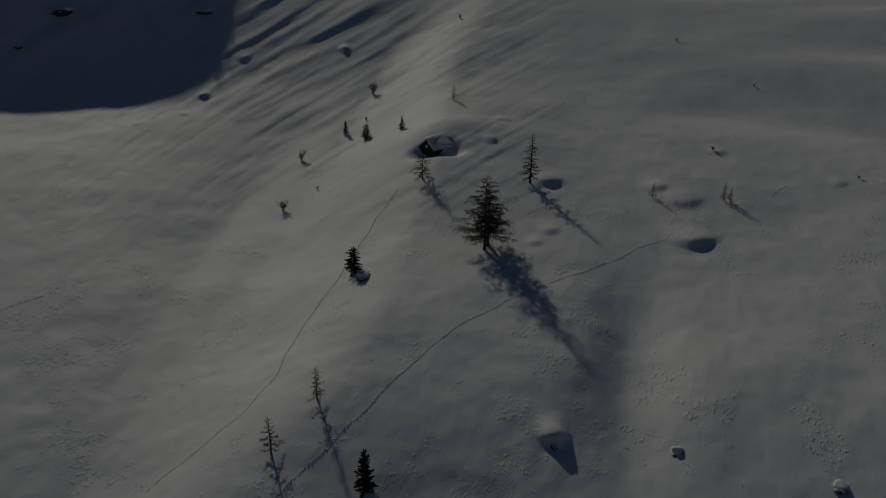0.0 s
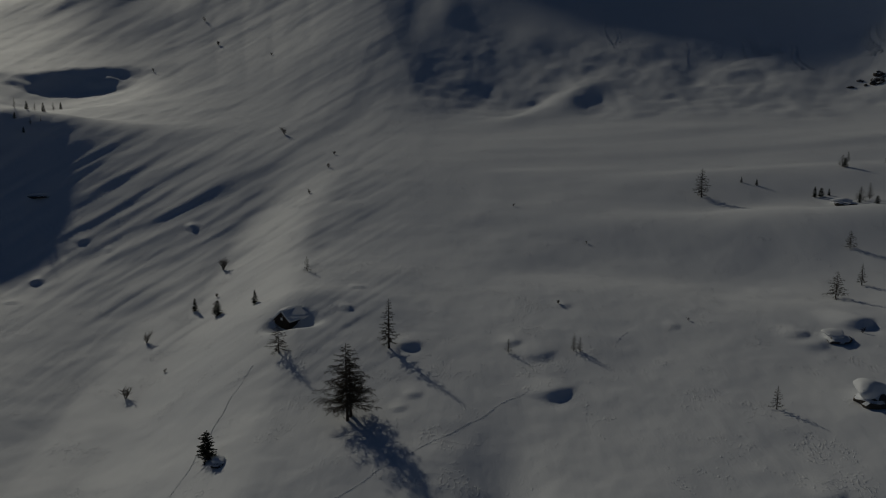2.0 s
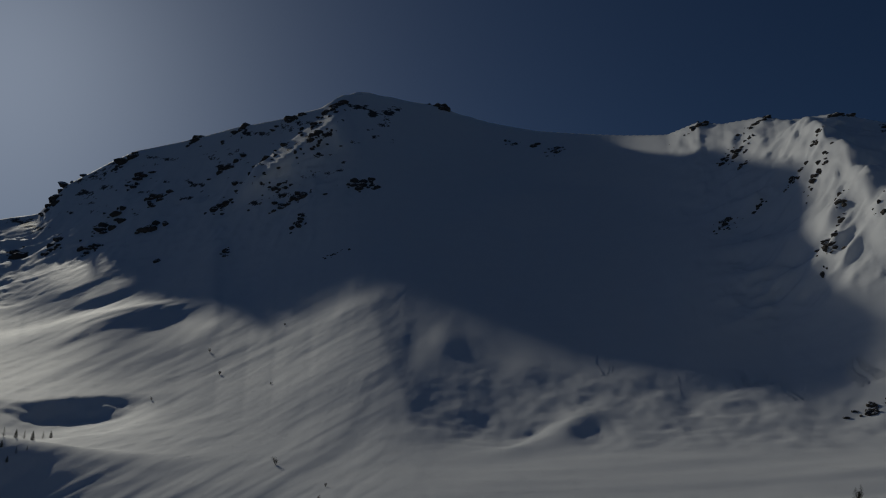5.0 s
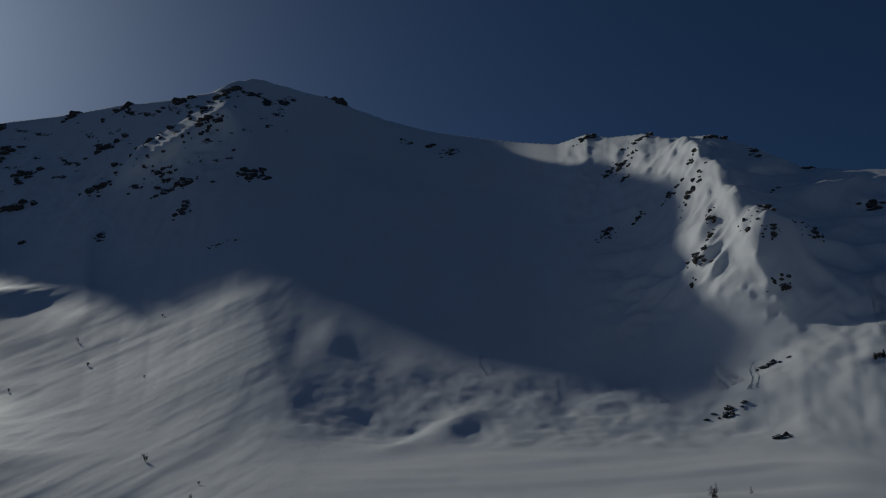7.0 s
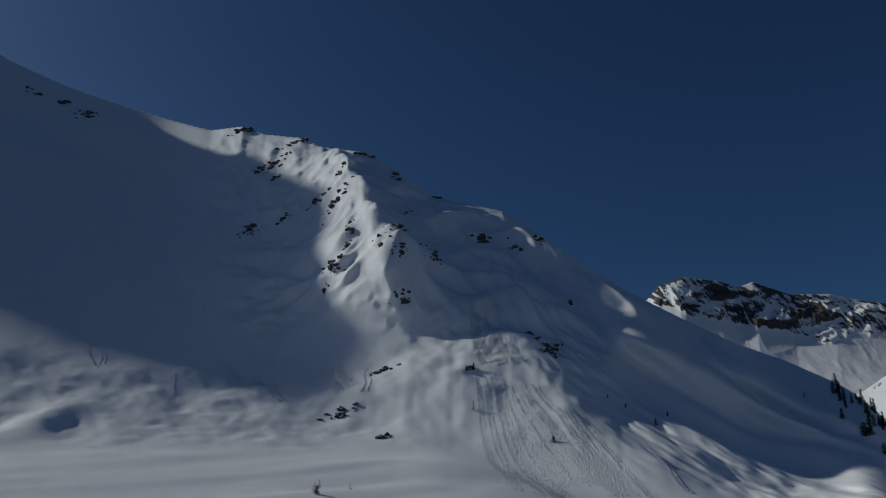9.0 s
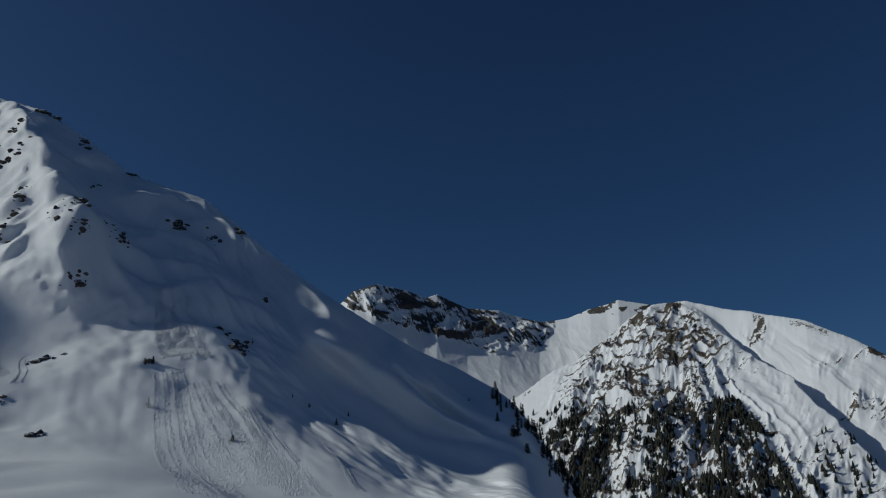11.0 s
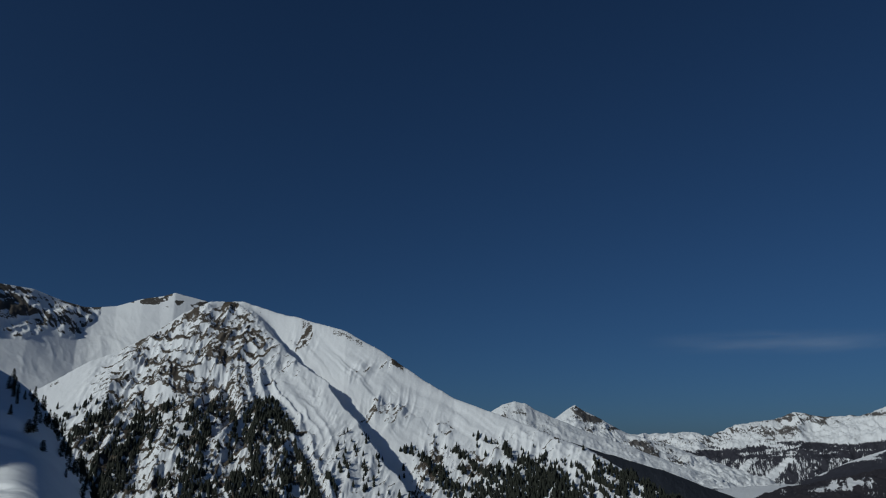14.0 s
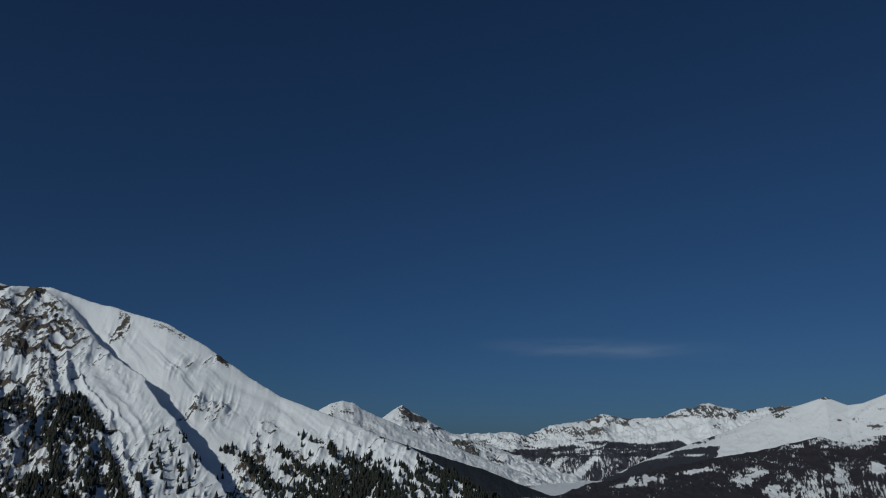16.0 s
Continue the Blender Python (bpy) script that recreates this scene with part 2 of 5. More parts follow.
def ground(x, y):
    """The height of the snow at a place."""
    x, y = np.asarray(x, float), np.asarray(y, float)
    r = np.hypot(x, y) + 1e-6
    az = np.degrees(np.arctan2(-x, y))
    floor = sum(ramp(FLOOR, r * k) for k in (0.9, 0.95, 1, 1.05, 1.1)) / 5
    floor = floor - 26 * step(-35, -62, az) * step(120, 380, r)
    # outside the bowl the land falls away to the valleys
    away = step(-66, -84, az) + step(66, 90, az)
    away = np.clip(away, 0, 1)
    valley = -46 - 0.19 * np.clip(r - 60, 0, None) - 0.0 * r
    valley = np.maximum(valley, -330 + 20 * fractal(x / 300, y / 300, 2))
    # the face of the mountain
    foot = eased(FOOT_FAR, az, 3)
    far = eased(CREST_FAR, az, 2.5)
    top = far * np.tan(np.radians(ramp(CREST, az)))
    smooth = far * np.tan(np.radians(eased(CREST, az, 2.2)))
    low = floor * 0 + sum(ramp(FLOOR, foot * k) for k in (0.9, 1, 1.1)) / 3 - 26 * step(-35, -62, az) * step(120, 380, foot)
    u = (r - foot) / (far - foot)
    top = smooth + (top - smooth) * step(0.72, 1.0, u)
    sag = eased(SAG, az, 4)
    rise = low + (top - low) * (u * (1 - sag) + sag * u * u)
    beyond = top - 0.5 * np.clip(r - far - 13, 0, None)
    face = np.where(u < 1, rise, beyond)
    join = step(-0.13, 0.13, u)
    z = floor * (1 - join) + face * join
    on_face = step(0.0, 0.35, u) * step(1.03, 0.8, u)
    # spurs and hollows of the face
    z = z + on_face * step(-50, -54, az) * step(-67, -64, az) * 7 * fractal(x / 150 + 3, y / 110, 2, 0.6)
    z = z + on_face * sum(spur(x, y, *one) for one in SPURS)
    upper = step(0.3, 0.6, u)
    craggy = step(0.45, 0.75, u) * np.clip(step(4, 12, az) + step(-17, -22, az) * step(-50, -42, az), 0, 1)
    z = z + on_face * ((2.5 + 4 * upper) * fractal(x / 110, y / 150, 2) + craggy * (2 + 3 * step(0, 8, az)) * ridged(x / 60, y / 60, 4, 0.55)
                       + step(0.15, 0.4, u) * step(-19, -25, az) * step(-52, -44, az) * (5 * ridged(x / 75, y / 75, 4, 0.55) + 6 * fractal(az * 14 / 75, rise / 20, 2, 0.5)))
    z = z + on_face * (1 - upper) * (1.1 - 0.7 * step(-36, -46, az)) * fractal((x - 0.12 * y + 14 * fractal(x / 110, y / 110, 2)) / 36, y / 190, 4, 0.45)
    # the scoured slope above the moraine breaks off into a pocket
    z = z + swell(x, y, 24, 830, 130, 120, 22)
    side = (x + 228) * 0.899 + (y - 490) * 0.438
    out = -(x + 228) * 0.438 + (y - 490) * 0.899 - 0.35 * side + 9 * fractal(x / 34, y / 34, 3)
    z = z - 11.5 * np.exp(-np.abs((side + 12) / 38) ** 3) * step(13, -19, out) * step(-150, -18, out - 0.6 * side)
    # the wooded moraine and the hollow before it
    z = z + swell(x, y, 36, 305, 72, 24, 14.5, 10) + swell(x, y, 40, 232, 75, 36, -9)
    # the near knoll and the gully beside it
    near = step(330, 150, r)
    z = z + near * (swell(x, y, 13, 140, 26, 26, 2.5) - swell(x, y, 26, 150, 22, 70, 3.8, 12) - swell(x, y, -5.4, 77, 5.0, 17, 2.2, 3))
    # the lit flank of the knoll rises from the hollow on its west side
    edge = x + 61 - 0.07 * (186 - y) + 3 * fractal(x / 40, y / 40, 2)
    z = z - 11 * (1 - step(0, 30, edge)) * step(300, 190, r) * step(25, 70, r)
    # a bank below the eastern bench
    z = z + swell(x, y, -33, 208, 60, 15, 7.5, 14) + swell(x, y, -30, 168, 50, 16, -2.5, 10)
    # the drift behind the hut and the pit before it
    z = z + swell(x, y, 11.5, 145, 10, 6, 0.9) - 2.0 * np.exp(-(((x + 28.7) / 5.0) ** 2 + ((y - 131.6) / 3.0) ** 2) ** 2)
    # benches on the open ground, drifts on the slope
    bench = step(420, 300, r) * step(4, -8, az) * step(80, 180, r)
    z = z + bench * (1.3 * fractal(x / 90, y / 34, 2))
    slope = step(150, 230, r) * step(-2, 8, az) * step(620, 480, r)
    across = x + 0.45 * np.clip(270 - y, 0, None) - 0.1 * np.clip(y - 270, 0, None) + 9 * fractal(x / 120, y / 120, 2)
    drift = fractal(across / 26, y / 190, 4, 0.5)
    z = z + slope * 0.6 * drift
    knobs = step(360, 420, r) * step(560, 470, r) * step(8, -4, az)
    z = z + knobs * 2.3 * fractal(x / 44, y / 52, 4, 0.5) + swell(x, y, -4, 430, 20, 40, -3.5, 20) + swell(x, y, -9, 415, 11, 40, 4, -35)
    z = z + 0.10 * fractal(x / 5, y / 5, 3) * step(300, 80, r) + (0.1 + 0.25 * step(320, 160, r)) * fractal(x / 18, y / 18, 2)
    for one in MOUNDS:
        z = z + lip(x, y, *one)
    return z * (1 - away) + np.minimum(z, valley) * away


# forms of the snow by bearing, in degrees, shaped so their shade fits the camera's view. Humps: azimuth, height, half
# width, half height, how far they stand out, turn
FACE_HUMPS = ((27.8, 11.4, 3.0, 1.5, 0.03, 0), (20.6, 9.9, 3.6, 1.5, -0.085, -16), (2.5, 8.2, 0.9, 1.6, -0.007, 20), (-0.3, 8.9, 1.3, 1.0, 0.014, 0),
              (-4.2, 6.4, 2.0, 1.8, -0.010, 0), (-7.4, 1.7, 1.6, 0.7, -0.012, -10), (-40.2, 17.3, 1.0, 0.6, 0.014, 0), (-41.6, 15.3, 0.6, 1.6, 0.006, 25),
              (-41.0, 9.8, 4.0, 2.6, 0.02, 0), (-53.5, 8.3, 2.8, 1.0, 0.06, 25), (-47.8, 12.6, 0.9, 0.5, 0.012, 25), (-53.5, 4.2, 5.2, 2.2, -0.03, 22), (-63.5, 1.0, 5, 1.6, -0.05, 25), (-27.0, 9.6, 4.2, 3.2, -0.05, 0), (-50.0, 3.5, 5.0, 4.0, -0.035, 0), (-60.0, 6.2, 2.6, 0.9, 0.05, 35), (-29.0, 16.0, 1.8, 2.6, 0.05, 0))
# ribs: from and to (azimuth, height), widths of the sunny and the shaded side, how far they stand out
FACE_RIBS = ((9.2, 25.9, 16.5, 19.8, 0.5, 1.4, 0.09), (6.06, 11.9, 0.5, -2.0, 8.0, 2.2, 0.028),
             (-10.9, -0.2, -17.6, 2.9, 1.5, 1.0, 0.01), (-31.0, 20.0, -34.9, 9.0, 1.2, 3.0, 0.04), (17.6, -8.0, 44.0, -35.0, 4.5, 3.0, -0.035, 12), (-52.0, 10.0, -60.0, 4.0, 3.0, 2.2, 0.03),
             (-58.3, 8.2, -67.0, 0.0, 2.0, 2.5, 0.03))
# depth change, by azimuth, turning the eastern slope towards the sun to fit the view
EAST_TURN = ((-35.5, 0), (-38, -0.03), (-44, -0.03), (-50, -0.07), (-56, -0.16), (-62, -0.27), (-70, -0.35), (-78, -0.37))

TOP_TURN = ((-14.5, 0), (-16, -0.02), (-19, -0.08), (-24, -0.12), (-30, -0.10), (-34, -0.07), (-38, -0.03), (-43, 0))
BENCH_TURN = ((-8, 0), (-20, 0.02), (-34, 0.06), (-40, 0.075), (-46, 0.085), (-60, 0.085), (-75, 0.04))


def hump(az, el, a, e, wide, tall, amount, turn):
    c, s = math.cos(math.radians(turn)), math.sin(math.radians(turn))
    u, v = (az - a) * c + (el - e) * s, -(az - a) * s + (el - e) * c
    return -amount * np.exp(-(u / wide) ** 2 - (v / tall) ** 2)


def rib(az, el, a, e, b, g, left, right, amount, lead=0.3):
    length = math.hypot(b - a, g - e)
    ux, uy = (b - a) / length, (g - e) / length
    if uy > 0:
        ux, uy, a, e = -ux, -uy, b, g
    t = (az - a) * ux + (el - e) * uy
    side = -(az - a) * uy + (el - e) * ux
    profile = np.exp(0.2 - np.sqrt(np.where(side > 0, side / left, side / right) ** 2 + 0.04))
    ends = step(-1.2, lead, t) * step(length + 1.2, 0.45 * length, t)
    return -amount * profile * ends


def forms(az, el):
    """Log of the depth by which the land stands out (below 0) or lies back, by bearing; fitted to the shade in the
    camera's view.
    """
    d = eased(EAST_TURN, az, 2.5) * step(-8, 6, el) + eased(TOP_TURN, az, 1) * step(3, 15, el) + eased(BENCH_TURN, az, 2) * step(14, 2, el) * step(-12, -3, el) + 0.0013 * np.clip(-25 - el, 0, None)
    d = d - 0.17 * step(-42, -54, az) * step(-2.0, 11.0, el + 0.42 * np.clip(-51 - az, 0, None))
    d = d + sum(hump(az, el, *one) for one in FACE_HUMPS) + sum(rib(az, el, *one) for one in FACE_RIBS)
    # wind-scoured streaks across the western slope
    scoured = step(1, 7, az) * step(-24, -12, el) * step(14, 11, el)
    over = el - 0.55 * (20 - az)
    d = d + scoured * (0.0019 * step(-3, -7, el) * fractal(over / 3.2 + 4, az / 14, 2, 0.5) + 0.0035 * step(-14, 0, el) * fractal(over / 1.3, az / 9, 2, 0.5) + 0.0014 * fractal(over / 0.36 + 9, az / 5, 3, 0.62))
    # hummocks round the eastern top
    rough = step(-17, -20, az) * step(-46, -40, az) * step(17.5, 20, el + 0.15 * (az + 30)) + 0.35 * step(-26, -28, az) * step(-36, -33.5, az) * step(9, 11, el)
    d = d - 0.007 * rough * (ridged(az / 2.2, el / 1.5, 3, 0.5) - 0.4)
    return d


def surface(x, y):
    """The snow surface, scaled along the camera's sight lines by its forms: x, y, z."""
    z = ground(x, y)
    az, el = np.degrees(np.arctan2(-x, y)), np.degrees(np.arctan2(z, np.hypot(x, y)))
    k = np.exp(forms(az, el))
    return x * k, y * k, z * k


# ---------------------------------------------------------------- materials
def shader(name, roughness=0.6):
    m = bpy.data.materials.new(name)
    m.use_nodes = True
    b = m.node_tree.nodes["Principled BSDF"]
    b.inputs["Roughness"].default_value = roughness
    b.inputs["Specular IOR Level"].default_value = 0.25
    return m, m.node_tree.nodes, m.node_tree.links, b


def spots(nodes, links, scale, detail=4.0, rough=0.55, stretch=(1, 1, 1)):
    """Noise in metres over the object."""
    where = nodes.new("ShaderNodeTexCoord")
    squeeze = nodes.new("ShaderNodeMapping")
    squeeze.inputs["Scale"].default_value = stretch
    links.new(where.outputs["Object"], squeeze.inputs["Vector"])
    n = nodes.new("ShaderNodeTexNoise")
    n.inputs["Scale"].default_value, n.inputs["Detail"].default_value, n.inputs["Roughness"].default_value = scale, detail, rough
    links.new(squeeze.outputs["Vector"], n.inputs["Vector"])
    return n.outputs["Fac"]


def blend(nodes, links, factor, a, b):
    mix = nodes.new("ShaderNodeMix")
    mix.data_type = "RGBA"
    links.new(factor, mix.inputs["Factor"])
    for value, socket in ((a, mix.inputs["A"]), (b, mix.inputs["B"])):
        if isinstance(value, tuple):
            socket.default_value = (*value, 1)
        else:
            links.new(value, socket)
    return mix.outputs["Result"]


def cut(nodes, links, value, low, high):
    c = nodes.new("ShaderNodeMapRange")
    c.interpolation_type = "SMOOTHSTEP"
    c.inputs["From Min"].default_value, c.inputs["From Max"].default_value = low, high
    links.new(value, c.inputs["Value"])
    return c.outputs["Result"]


def maths(nodes, links, kind, a, b):
    n = nodes.new("ShaderNodeMath")
    n.operation = kind
    for i, value in enumerate((a, b)):
        if isinstance(value, (int, float)):
            n.inputs[i].default_value = value
        else:
            links.new(value, n.inputs[i])
    return n.outputs[0]


def relief(nodes, links, b, heights):
    """Bump from (value, metres) pairs, laid over one another."""
    before = None
    for value, depth in heights:
        n = nodes.new("ShaderNodeBump")
        n.inputs["Distance"].default_value = depth
        links.new(value, n.inputs["Height"])
        if before:
            links.new(before, n.inputs["Normal"])
        before = n.outputs["Normal"]
    links.new(before, b.inputs["Normal"])


def snow_material():
    m, n, l, b = shader("wind_packed_snow", 0.7)
    b.inputs["Specular IOR Level"].default_value = 0.16
    b.inputs["Base Color"].default_value = (0.80, 0.82, 0.85, 1)
    tint = blend(n, l, spots(n, l, 0.05), (0.83, 0.85, 0.88), (0.89, 0.90, 0.91))
    rocky = n.new("ShaderNodeAttribute")
    rocky.attribute_name = "bare"
    broken = maths(n, l, "ADD", rocky.outputs["Fac"], maths(n, l, "MULTIPLY", maths(n, l, "SUBTRACT", spots(n, l, 0.07, 7, 0.8, (1, 0.5, 1.2)), 0.5), 1.9))
    stone = blend(n, l, spots(n, l, 0.3, 6, 0.7), (0.03, 0.026, 0.024), (0.11, 0.09, 0.075))
    l.new(blend(n, l, cut(n, l, broken, 0.46, 0.54), tint, stone), b.inputs["Base Color"])
    patch = cut(n, l, spots(n, l, 0.11, 5, 0.7), 0.5, 0.64)
    crust = maths(n, l, "MULTIPLY", cut(n, l, spots(n, l, 2.5, 4, 0.6, (1, 0.6, 1)), 0.5, 0.66), patch)
    relief(n, l, b, [(spots(n, l, 0.16, 5, 0.6, (1, 0.2, 1)), 0.17), (crust, 0.065), (spots(n, l, 2.0, 3), 0.014)])
    return m


def rock_material(name, dark, light, cap=0.62):
    """Rock with snow lying on what faces upwards."""
    m, n, l, b = shader(name, 0.85)
    stone = blend(n, l, spots(n, l, 0.6, 6, 0.65), dark, light)
    g = n.new("ShaderNodeNewGeometry")
    split = n.new("ShaderNodeSeparateXYZ")
    l.new(g.outputs["Normal"], split.inputs["Vector"])
    lie = maths(n, l, "ADD", split.outputs["Z"], maths(n, l, "MULTIPLY", maths(n, l, "SUBTRACT", spots(n, l, 0.8, 5), 0.5), 0.7))
    l.new(blend(n, l, cut(n, l, lie, cap - 0.05, cap + 0.05), stone, (0.8, 0.82, 0.85)), b.inputs["Base Color"])
    relief(n, l, b, [(spots(n, l, 1.5, 6, 0.7), 0.3)])
    return m


SNOW = snow_material()
ROCK = rock_material("lichened_schist", (0.045, 0.04, 0.036), (0.13, 0.11, 0.09), 0.7)


def sheet(name, rings, columns, height, material, label, closed=False, bare=None, wooded=None):
    """A sheet of land over rings (distances) and columns (azimuths); bare, wooded: how rocky and how wooded it is, place by place."""
    rr, aa = np.meshgrid(np.asarray(rings), np.radians(columns), indexing="ij")
    x, y = -np.sin(aa) * rr, np.cos(aa) * rr
    rocky = bare(x, y) if bare is not None else None
    woods = wooded(x, y) if wooded is not None else None
    x, y, z = height(x, y) if height is surface else (x, y, height(x, y))
    nr, nc = x.shape
    me = bpy.data.meshes.new(name)
    me.vertices.add(nr * nc)
    me.vertices.foreach_set("co", np.stack([x, y, z], -1).astype(np.float32).ravel())
    cols = nc if closed else nc - 1
    i, j = np.meshgrid(np.arange(nr - 1), np.arange(cols), indexing="ij")
    k = (j + 1) % nc
    quads = np.stack([i * nc + j, i * nc + k, (i + 1) * nc + k, (i + 1) * nc + j], -1).reshape(-1, 4)[:, ::-1]
    me.loops.add(quads.size)
    me.loops.foreach_set("vertex_index", quads.astype(np.int32).ravel())
    me.polygons.add(len(quads))
    me.polygons.foreach_set("loop_start", np.arange(0, quads.size, 4, dtype=np.int32))
    me.polygons.foreach_set("use_smooth", np.ones(len(quads), bool))
    me.update(calc_edges=True)
    if bare is not None:
        me.attributes.new("bare", "FLOAT", "POINT").data.foreach_set("value", rocky.astype(np.float32).ravel())
    if wooded is not None:
        me.attributes.new("wooded", "FLOAT", "POINT").data.foreach_set("value", woods.astype(np.float32).ravel())
    lie = np.stack([aa * np.mean(rings), z, 0.2 * rr], -1)
    me.attributes.new("lie", "FLOAT_VECTOR", "POINT").data.foreach_set("vector", lie.astype(np.float32).ravel())
    me.materials.append(material)
    return tagged(new(name, me), label, "ground", kind="structure")


def settle(x, y):
    """A place on the snow, and how much farther off the forms have carried it."""
    px, py, pz = surface(np.array([float(x)]), np.array([float(y)]))
    return Vector((px[0], py[0], pz[0])), math.hypot(px[0], py[0]) / math.hypot(x, y)


def face_bare(x, y):
    """Where rock bands break through below the summit ridge."""
    r, az = np.hypot(x, y), np.degrees(np.arctan2(-x, y))
    high = np.degrees(np.arctan2(ground(x, y), r))
    foot = ramp(((36, 12), (31, 13.5), (27, 15.2), (23, 17), (19.5, 18.2), (15.5, 17.6), (10.5, 20), (7, 22), (4.5, 23.4), (2.5, 29)), az)
    band = 0.8 * fractal(az * 26 / 34 + high * 26 / 60, high * 26 / 14, 4, 0.65) + 0.5 * fractal(az / 3 + 7, high / 3, 2)
    inside = step(-0.4, 1.0, high - foot + 0.8 * fractal(az / 2, high / 2, 2)) * step(900, 1050, r)
    return np.clip(0.14 + 0.45 * band, -0.5, 0.8) * inside


RINGS = np.concatenate([[0.02, 8, 16, 28], np.geomspace(40, 1950, 700), np.geomspace(2000, 4700, 15)])
COLUMNS = np.concatenate([np.arange(54, -78, -0.16), np.arange(-78, -306, -3)])
sheet("ground", RINGS, COLUMNS, surface, SNOW, "wind-packed snow on a mountain bowl, crossed by drifts", True, face_bare)

# ---------------------------------------------------------------- farther mountains
def drawn(n, l, scale, detail=6.0, rough=0.65, stretch=(1, 1, 1)):
    """Noise over a mountain side, by its breadth and its height in metres."""
    where = n.new("ShaderNodeAttribute")
    where.attribute_name = "lie"
    squeeze = n.new("ShaderNodeMapping")
    squeeze.inputs["Scale"].default_value = stretch
    l.new(where.outputs["Vector"], squeeze.inputs["Vector"])
    noise = n.new("ShaderNodeTexNoise")
    noise.inputs["Scale"].default_value, noise.inputs["Detail"].default_value, noise.inputs["Roughness"].default_value = scale, detail, rough
    l.new(squeeze.outputs["Vector"], noise.inputs["Vector"])
    return noise.outputs["Fac"]


def land_material(name, dark, light, cap, line=None, spread=60.0, forest=(0.018, 0.022, 0.02), grain=0.09, thick=0.45, open_=0.4):
    """Snowy land with bare rock where it is steep and, below a height, dark woods with clearings."""
    m, n, l, b = shader(name, 0.85)
    stone = blend(n, l, drawn(n, l, 0.03, 8, 0.7), dark, light)
    g = n.new("ShaderNodeNewGeometry")
    split = n.new("ShaderNodeSeparateXYZ")
    l.new(g.outputs["Normal"], split.inputs["Vector"])
    patch = maths(n, l, "MULTIPLY", maths(n, l, "SUBTRACT", drawn(n, l, grain, 8, 0.8), 0.5), 1.1)
    fine = maths(n, l, "MULTIPLY", maths(n, l, "SUBTRACT", drawn(n, l, grain * 4, 6, 0.75), 0.5), 0.4)
    colour = blend(n, l, cut(n, l, maths(n, l, "ADD", split.outputs["Z"], maths(n, l, "ADD", patch, fine)), cap - 0.035, cap + 0.035), stone, (0.8, 0.81, 0.83))
    if line is not None:
        place = n.new("ShaderNodeSeparateXYZ")
        l.new(g.outputs["Position"], place.inputs["Vector"])
        edge = maths(n, l, "MULTIPLY", maths(n, l, "SUBTRACT", drawn(n, l, 0.006, 8, 0.65), 0.5), spread * 11)
        high = maths(n, l, "ADD", place.outputs["Z"], edge)
        gaps = cut(n, l, drawn(n, l, 0.007, 8, 0.6, (1, 1.6, 1)), open_ - 0.02, open_ + 0.03)
        speck = cut(n, l, drawn(n, l, 0.05, 7, 0.85, (1.8, 0.45, 1)), thick - 0.07, thick + 0.05)
        wood = maths(n, l, "MULTIPLY", maths(n, l, "MULTIPLY", cut(n, l, high, line + spread, line - spread), gaps), speck)
        colour = blend(n, l, wood, colour, forest)
    l.new(colour, b.inputs["Base Color"])
    relief(n, l, b, [(drawn(n, l, 0.05, 8, 0.7), 4.0)])
    return m


def craggy_material(name, dark, light):
    """Snow and bare crags, as rocky as the land says."""
    m, n, l, b = shader(name, 0.85)
    stone = blend(n, l, drawn(n, l, 0.05, 8, 0.7), dark, light)
    rocky = n.new("ShaderNodeAttribute")
    rocky.attribute_name = "bare"
    value = maths(n, l, "ADD", rocky.outputs["Fac"], maths(n, l, "MULTIPLY", maths(n, l, "SUBTRACT", drawn(n, l, 0.2, 7, 0.8), 0.5), 1.1))
    l.new(blend(n, l, cut(n, l, value, 0.46, 0.54), (0.82, 0.83, 0.85), stone), b.inputs["Base Color"])
    relief(n, l, b, [(drawn(n, l, 0.12, 6, 0.7), 0.7)])
    return m


def far_material(name, dark, light, forest, grain):
    """Far snow, with rock and woods where the land says."""
    m, n, l, b = shader(name, 0.85)
    stone = blend(n, l, drawn(n, l, 0.05, 8, 0.7), dark, light)
    rocky, wooded = n.new("ShaderNodeAttribute"), n.new("ShaderNodeAttribute")
    rocky.attribute_name, wooded.attribute_name = "bare", "wooded"
    value = maths(n, l, "ADD", rocky.outputs["Fac"], maths(n, l, "MULTIPLY", maths(n, l, "SUBTRACT", drawn(n, l, 0.11, 8, 0.8), 0.5), 2.8))
    snowy = blend(n, l, drawn(n, l, 0.01, 6, 0.7), (0.78, 0.79, 0.81), (0.83, 0.84, 0.855))
    colour = blend(n, l, cut(n, l, value, 0.45, 0.55), snowy, stone)
    cover = maths(n, l, "ADD", wooded.outputs["Fac"], maths(n, l, "MULTIPLY", maths(n, l, "SUBTRACT", drawn(n, l, grain, 7, 0.8, (1.8, 0.5, 1)), 0.5), 3.0))
    trees = blend(n, l, drawn(n, l, grain * 0.6, 8, 0.8), forest, tuple(2.1 * c for c in forest))
    l.new(blend(n, l, cut(n, l, cover, 0.42, 0.58), colour, trees), b.inputs["Base Color"])
    relief(n, l, b, [(drawn(n, l, 0.05, 8, 0.7), 3.0)])
    return m


